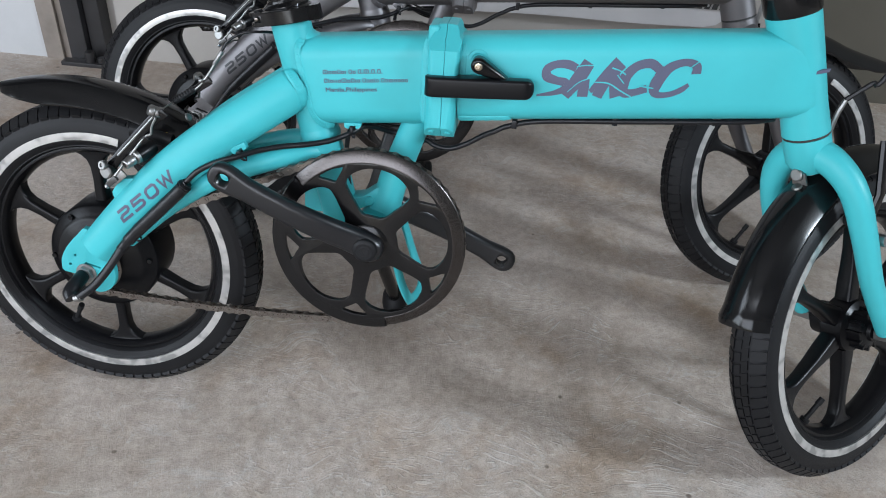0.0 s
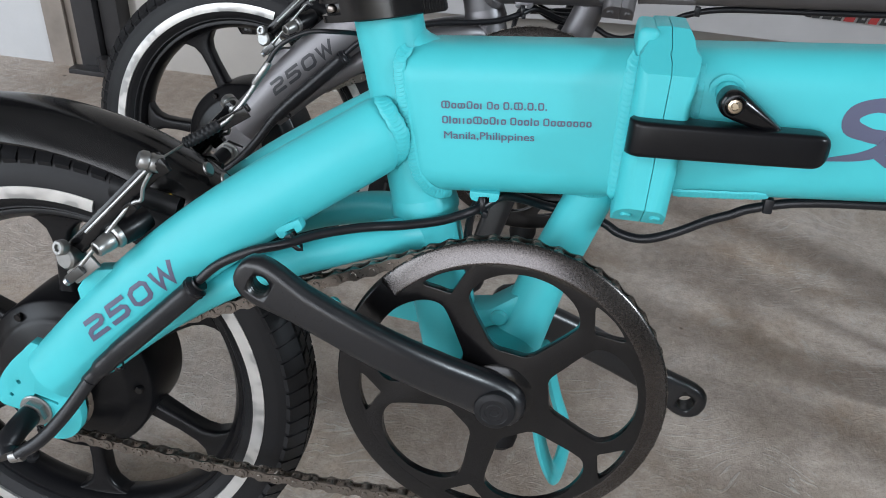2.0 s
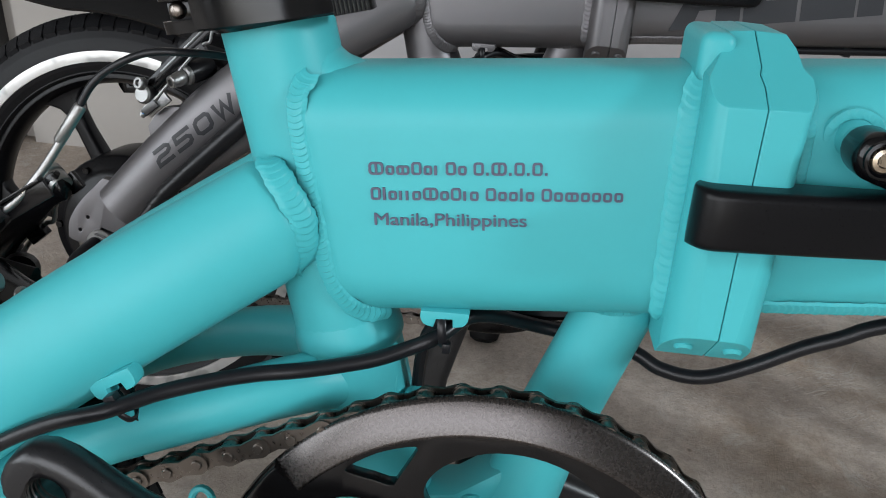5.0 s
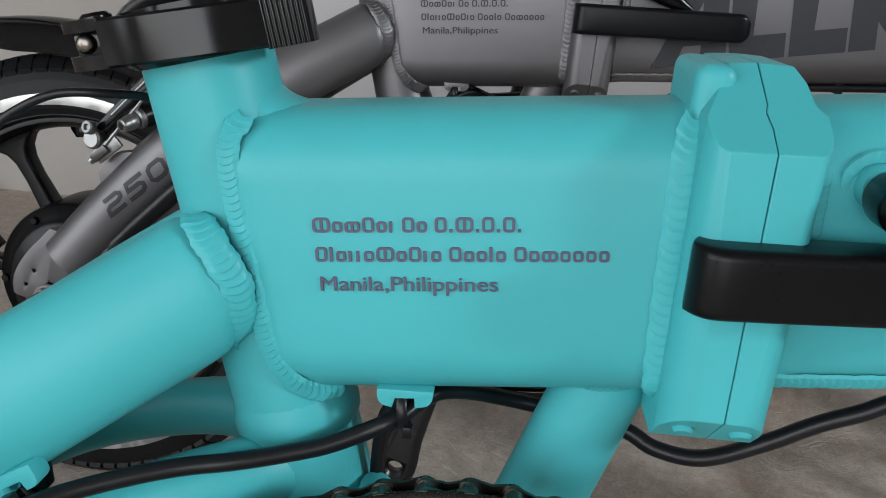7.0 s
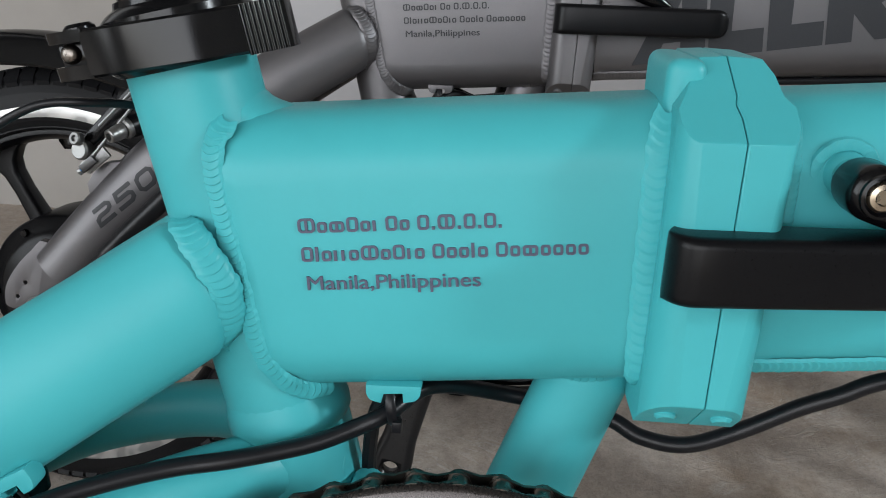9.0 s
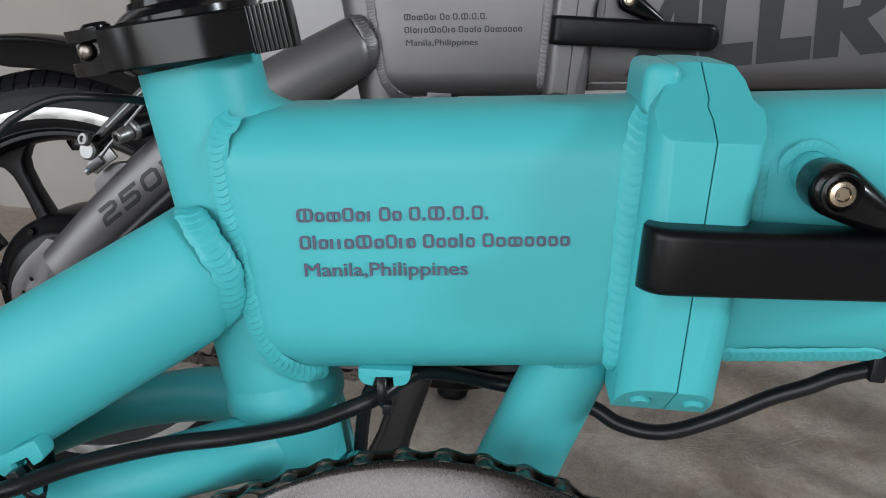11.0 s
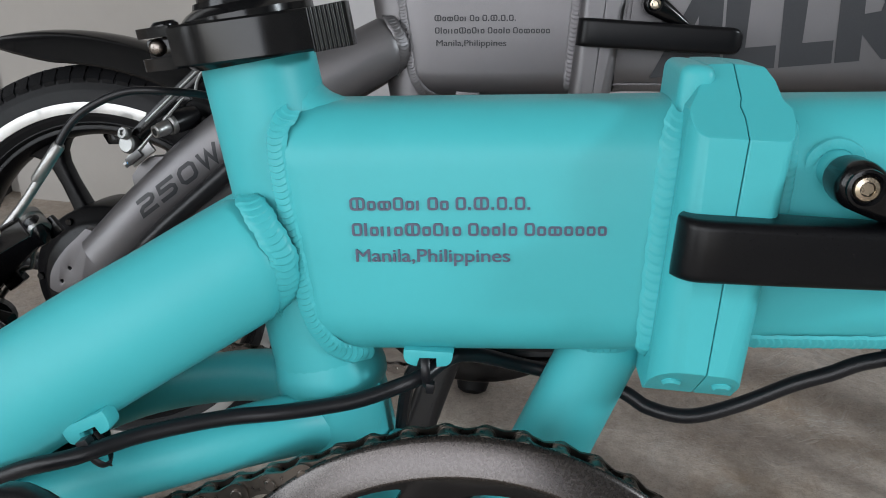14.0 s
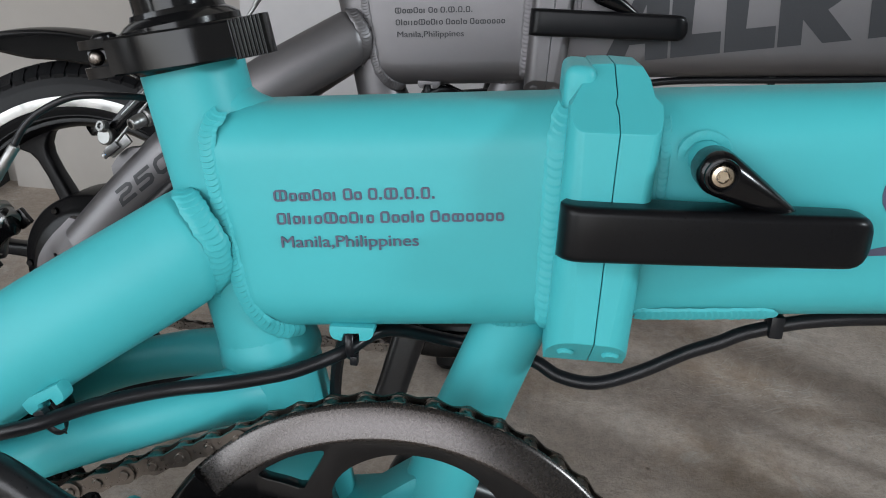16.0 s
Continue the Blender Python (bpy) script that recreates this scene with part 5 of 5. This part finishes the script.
        lg = part("fork_leg", steered(tube(leg, [0.0170 - 0.0065 * (k / L) for k in range(L)], 18)), C, fork)
        bm = tube([axle + Vector((0, side * 0.040, 0)), axle + Vector((0, side * 0.062, 0))], [0.0095, 0.0085], 6)
        part("axle_nut", steered(bm), STEEL, lg)
        # front rim brake
        pv = h1 + hd * 0.115
        arm = part("brake_arm", steered(tube([pv + Vector((0.020, side * 0.040, 0.0)), pv + Vector((0.026, side * 0.050, 0.045)), pv + Vector((0.030, side * 0.046, 0.10))], 0.0065, 8, flat=0.6)), BLACK, lg)
        part("brake_bolt", steered(tube([pv + Vector((0.018, side * 0.052, 0.0)), pv + Vector((0.018, side * 0.068, 0.0))], 0.0065, 10)), STEEL, arm)
        part("brake_pad", steered(tube([pv + Vector((0.004, side * 0.030, 0.018)), pv + Vector((0.048, side * 0.030, 0.010))], 0.0065, 10, flat=0.7)), RUBBER, arm)
    part("brake_noodle", tube(smooth_path([h1 + Vector((0.0308, 0.025, -0.0156)), h1 + Vector((0.0339, 0.025, 0.0127)), h1 + Vector((0.0390, 0.025, 0.0302))], 5), 0.0030, 8), STEEL, fork)
    part("brake_cable", tube(smooth_path([h1 + Vector((0.0390, 0.025, 0.0302)), h1 + Vector((0.0494, 0.025, 0.0396)), h1 + Vector((0.0607, 0.025, 0.0496)), h1 + Vector((0.0738, 0.025, 0.0626)), h1 + Vector((0.14, 0.05, 0.20)), h1 + Vector((0.04, 0.05, 0.36))], 6), 0.0028, 8), SHEATH, fork)
    bm = disc(0, 0, -0.004, 0.004, 0.0068, 0.0012, 16)
    bmesh.ops.transform(bm, matrix=at(*(h1 + hd * 0.036 + Vector((-0.018, 0, -0.010)))) @ Matrix.Rotation(radians(90), 4, "Z"), verts=bm.verts)
    part("fender_bolt", steered(bm), STEEL, fork)
    part("fender_bracket", steered(block(-0.0015, 0.0015, -0.0085, 0.0085, -0.026, 0.004, 0.0007, m=at(*(h1 + hd * 0.042 + Vector((-0.018, 0, -0.006)))) @ Matrix.Rotation(radians(-25), 4, "Y"))), STEEL, fork)
    W = S @ at(*axle)
    wheel(root, W, "front_wheel", False, turns[1])
    ff = fender(root, W, 40, 171 if style == "slanted" else 138, 0.2065, "front_mudguard", 0.003, 0.86, 0.046, True)
    for a in (118, 125):
        d = Vector((math.cos(radians(a)), 0, math.sin(radians(a))))
        rv = lathe([(0, -0.002), (0.0055, -0.002), (0.0055, 0.0), (0.0046, 0.0012), (0.0, 0.0016)], 16, m=at(*(d * 0.2068)) @ d.to_track_quat("Y", "Z").to_matrix().to_4x4())
        bmesh.ops.transform(rv, matrix=W, verts=rv.verts)
        part("rivet", rv, STEEL, ff)
    wr = at(-0.335, 0, 0.197)
    wheel(root, wr, "rear_wheel", True, turns[0])
    rf = fender(root, wr, 38, 119, 0.2065, "rear_mudguard", 0.017, 0.45, 0.0, False)
    for x, z in ((-0.223, 0.365), (-0.211, 0.359)):
        part("rivet", disc(0, 0, -0.0015, 0.0015, 0.0050, 0.001, 14), STEEL, rf).matrix_basis = at(x, -0.012, z + 0.012) @ Matrix.Rotation(radians(62), 4, "Y") @ Matrix.Rotation(radians(90), 4, "X")
    part("sticker", block(-0.003, 0.003, -0.006, 0.006, -0.0006, 0.0006), YELLOW, rf).matrix_basis = at(-0.240, -0.029, 0.3600) @ Matrix.Rotation(radians(35), 4, "Y") @ Matrix.Rotation(radians(-40), 4, "X")
    part("mudguard_bracket", block(-0.27, -0.235, -0.018, 0.018, 0.362, 0.372, 0.003, m=None), BLACK, rf)
    for side in (-1, 1):
        brake(root, side, C)
    part("rack_tab", prism([(-0.3640, 0.3250), (-0.3450, 0.3250), (-0.3430, 0.3080), (-0.3600, 0.3060), (-0.3650, 0.3130)], 0.028, 0.034, [circle(-0.3530, 0.3165, 0.0028, 12)], 0.0012), BLACK, root)
    # brake noodle: wire, rubber boot, bent pipe and cable up to the post
    nd = part("brake_boot", tube(smooth_path([(-0.2310, -0.030, 0.3992), (-0.2260, -0.028, 0.4020), (-0.2190, -0.024, 0.4065), (-0.2110, -0.020, 0.4120)], 6), [0.0024] + [0.0035 + 0.0007 * (k % 2) for k in range(17)] + [0.0040], 12), RUBBER, root)
    part("brake_wire", tube([(-0.2345, -0.062, 0.3975), (-0.2300, -0.030, 0.3998)], 0.0008, 6), STEEL, nd)
    clip = part("boot_clip", block(-0.0105, 0.0105, -0.0008, 0.0008, -0.0040, 0.0040, 0.0004, m=at(-0.2010, -0.0200, 0.4170) @ Matrix.Rotation(radians(-34), 4, "Y")), BLACK, nd)
    part("clip_rib", block(-0.0105, 0.0105, -0.0030, 0.0010, 0.0030, 0.0042, 0.0004, m=at(-0.2010, -0.0200, 0.4170) @ Matrix.Rotation(radians(-34), 4, "Y")), BLACK, clip)
    part("noodle", tube(smooth_path([(-0.2125, -0.021, 0.4095), (-0.204, -0.020, 0.4170), (-0.195, -0.017, 0.4290), (-0.187, -0.015, 0.4420)], 5), 0.0017, 10), STEEL, nd)
    part("ferrule", tube([(-0.1893, -0.015, 0.4393), (-0.1890, -0.015, 0.4400), (-0.1805, -0.014, 0.4535), (-0.1800, -0.014, 0.4542)], [0.0018, 0.0023, 0.0023, 0.0018], 14), STEEL, nd)
    part("brake_cable", tube(smooth_path([(-0.181, -0.014, 0.4535), (-0.176, -0.013, 0.4620), (-0.169, -0.012, 0.4685), (-0.156, -0.011, 0.4750), (-0.142, -0.008, 0.4762), (-0.129, 0.004, 0.4740), (-0.118, 0.018, 0.468), (-0.11, 0.030, 0.455), (-0.08, 0.036, 0.42), (-0.04, 0.034, 0.39), (0.0, 0.03, 0.375)], 6), 0.0015, 10), SHEATH, nd)
    chainring(root, crank_deg)
    crank(root, -1, crank_deg, "crank_arm")
    crank(root, 1, crank_deg + 180, "crank_arm")
    chain(root)
    # prop stand on the far side
    ks = part("kickstand", tube(smooth_path([(-0.022, 0.030, 0.250), (-0.026, 0.060, 0.225), (-0.022, 0.100, 0.165), (-0.016, 0.145, 0.105), (-0.014, 0.172, 0.072)], 5), 0.0085, 12), BLACK, root, "black prop stand resting on the floor")
    foot = lathe([(0, -0.020), (0.010, -0.019), (0.0155, -0.015), (0.0180, -0.006), (0.0180, 0.006), (0.0155, 0.015), (0.010, 0.019), (0, 0.020)], 24, m=at(-0.014, 0.1785, 0.0655) @ Matrix.Rotation(radians(70), 4, "X"))
    part("stand_foot", foot, RUBBER, ks)
    part("stand_plate", block(-0.05, -0.005, -0.010, 0.035, 0.243, 0.250, 0.002), BLACK, ks)

    # printing on the beam's side: maker's lines as plain letter-sized marks, the town in letters
    face = -0.02785
    def marks(words, x, z, cap, total):
        """A line of plain marks, by size: hollow boxes, tall (4) or low (3), broad ones (6, 5), short bars (2, 1) and dots (0)."""
        wide = {"6": 1.30, "4": 0.92, "5": 1.15, "2": 0.42, "1": 0.50, "0": 0.40}
        k = total / (sum(wide.get(ch, 0.80) for w in words for ch in w) + 0.36 * (len(words) - 1))
        pen = 0.00088
        for word in words:
            for ch in word:
                w = wide.get(ch, 0.80) * k
                q = w - 0.16 * k
                h = cap if ch in "642" else cap * 0.73
                own = bmesh.new()

                def box(a0, a1, b0, b1, r=0.0, hole=False):
                    def conv(L):
                        return [((U * (x + a) + N * (z + b)).x, (U * (x + a) + N * (z + b)).z) for a, b in L]

                    def loop(a0, a1, b0, b1, r):
                        return [((a0 + a1) / 2 + a, (b0 + b1) / 2 + b) for a, b in rrect(a1 - a0, b1 - b0, r, 4)] if r else [(a0, b0), (a1, b0), (a1, b1), (a0, b1)]
                    inner = [conv(loop(a0 + pen, a1 - pen, b0 + pen * 0.85, b1 - pen * 0.85, max(0.0002, r - pen * 0.7)))] if hole else []
                    prism(conv(loop(a0, a1, b0, b1, r)), face - 0.0001, face + 0.0006, inner, bm=own)
                if ch == "0":
                    box(0, pen * 1.1, 0, pen * 1.1)
                elif ch in "12":
                    box(0, pen * 1.1, 0, h)
                else:
                    box(0, q, 0, h, min(q, h) * 0.30, True)
                    if ch in "56":
                        box(q / 2 - pen / 2, q / 2 + pen / 2, pen * 0.8, h - pen * 0.8)
                part("print_mark", own, ink, frame)
                x += w
            x += 0.36 * k
    T = lambda x, z: (Vector((x, 0, z)).dot(U), Vector((x, 0, z)).dot(N))
    marks(["635431", "43", "40604040"], *T(-0.0689, 0.4436), 0.0046, 0.0632)
    marks(["42311363413", "43323", "4353333"], *T(-0.0676, 0.4345), 0.0046, 0.0886)
    lettering("town_print", "Manila,Philippines", 0.0066, ink, frame, Vector((-0.0662, face, 0.4253)), U, N, 1.18, 0.0003, 1.0, 0.0, 0.00009)
    # power mark on the upper stay
    power_mark(root, stay_axis, ink)
    if style == "slanted":
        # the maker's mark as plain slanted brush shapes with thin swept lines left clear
        def ribbon(pts, y, mat):
            P = smooth_path([(x, w, z) for x, z, w in pts], 5)
            left, right = [], []
            for k, p in enumerate(P):
                t = P[min(k + 1, len(P) - 1)] - P[max(k - 1, 0)]
                nx, nz = -t.z, t.x
                q = math.hypot(nx, nz) or 1
                left.append((p.x + nx / q * p.y, p.z + nz / q * p.y))
                right.append((p.x - nx / q * p.y, p.z - nz / q * p.y))
            bm = bmesh.new()

            def V(x, z, d):
                X = 0.152 + (x - 90) * 0.0001525
                return bm.verts.new((X, d, 0.4405 + (300 - z) * 0.000166 + 0.105 * (X - 0.156)))
            A, B = [V(x, z, y) for x, z in left], [V(x, z, y) for x, z in right]
            A2, B2 = [V(x, z, -0.0272) for x, z in left], [V(x, z, -0.0272) for x, z in right]
            for k in range(len(A) - 1):
                bm.faces.new((A[k], A[k + 1], B[k + 1], B[k]))
                bm.faces.new((A[k], A2[k], A2[k + 1], A[k + 1]))
                bm.faces.new((B[k], B[k + 1], B2[k + 1], B2[k]))
            part("maker_mark", bm, mat, front)
        strokes = (((325, 118, 24), (270, 95, 27), (200, 92, 24), (140, 118, 28), (140, 165, 30), (205, 192, 24), (262, 205, 26), (265, 240, 24), (200, 268, 16), (85, 283, 6)),
                   ((402, 82, 40), (345, 180, 46), (272, 290, 30)),
                   ((392, 182, 26), (386, 235, 34), (384, 294, 34)),
                   ((602, 84, 46), (520, 180, 44), (430, 262, 14)),
                   ((545, 160, 34), (500, 240, 36), (478, 296, 34)),
                   ((565, 150, 30), (592, 225, 44), (612, 294, 50)),
                   ((850, 128, 26), (790, 94, 28), (712, 108, 28), (655, 160, 34), (632, 225, 40), (655, 272, 30), (720, 268, 22), (790, 246, 24)),
                   ((862, 110, 20), (848, 190, 26), (826, 262, 24)),
                   ((1085, 160, 30), (1078, 112, 26), (1010, 90, 22), (925, 115, 28), (862, 182, 38), (840, 250, 36), (868, 286, 20), (945, 282, 17), (1010, 255, 18), (1050, 225, 12)))
        for k, st_ in enumerate(strokes):
            ribbon(st_, -0.02775 - 0.00003 * k, ink)
        clear = (((325, 108, 3), (380, 101, 3), (445, 104, 3)), ((285, 262, 2), (350, 205, 3), (415, 180, 3)), ((450, 204, 3), (540, 212, 4), (620, 256, 4), (700, 298, 3)), ((552, 118, 4), (600, 134, 4), (645, 160, 4)),
                 ((590, 160, 3), (640, 214, 3)), ((735, 228, 4), (790, 238, 4), (832, 244, 3)), ((1040, 124, 3), (1098, 80, 3)))
        for k, st_ in enumerate(clear):
            ribbon(st_, -0.02815 - 0.00003 * k, C)
        part("head_badge", prism([(0.4170, 0.4880), (0.4290, 0.4915), (0.4300, 0.4950), (0.4180, 0.4915)], -0.0225, -0.0190), ink, root)
    else:
        # large dark letter shapes along the front beam
        def glyph(outline, holes=()):
            conv = lambda L: [((U * (u + 0.0010) + N * (n + 0.0020 + 0.085 * (u - 0.194))).x, (U * (u + 0.0010) + N * (n + 0.0020 + 0.085 * (u - 0.194))).z) for u, n in L]
            part("letter_shape", prism(conv(outline), -0.0279, -0.0262, [conv(h) for h in holes]), INK_DARK, front)
        glyph([(0.1410, 0.4085), (0.1570, 0.4085), (0.1625, 0.4215), (0.1745, 0.4215), (0.1745, 0.4085), (0.1918, 0.4085), (0.1918, 0.4680), (0.1710, 0.4680)], [[(0.1668, 0.4335), (0.1745, 0.4335), (0.1745, 0.4510)]])
        for u in (0.1940, 0.2345):
            glyph([(u, 0.4085), (u + 0.0375, 0.4085), (u + 0.0375, 0.4250), (u + 0.0155, 0.4250), (u + 0.0175, 0.4680), (u, 0.4680)])
        glyph([(0.2740, 0.4085), (0.2915, 0.4085), (0.2915, 0.4275), (0.3070, 0.4085), (0.3285, 0.4085), (0.3090, 0.4330), (0.3200, 0.4400), (0.3220, 0.4480), (0.3210, 0.4580), (0.3150, 0.4650), (0.3060, 0.4680), (0.2740, 0.4680)],
              [[(0.2915, 0.4420), (0.3030, 0.4430), (0.3045, 0.4490), (0.3030, 0.4550), (0.2915, 0.4550)]])
        glyph([(0.3400, 0.4085), (0.3580, 0.4085), (0.3580, 0.4680), (0.3400, 0.4680)])
    return root


LEAN = Matrix.Rotation(radians(-9.9), 4, "X")
bicycle("folding_bicycle", "turquoise folding electric bicycle with black wheels leaning on its prop stand", at(0, 0, -0.008) @ LEAN, TEAL, INK, 152.9, 42, "slanted", (0, 0), (0.010, 0.018))
bicycle("folding_bicycle", "graphite grey folding electric bicycle with large black letters",
        at(-0.0215, 0.3760, -0.0140) @ Matrix.Rotation(radians(-1.50), 4, "Z") @ Matrix.Rotation(radians(-11.02), 4, "X") @ Matrix.Rotation(radians(0.79), 4, "Y") @ Matrix.Scale(0.981, 4), GREY, INK_DARK, 257, 27, "letters", (27, 8), (0.0, 0.010))
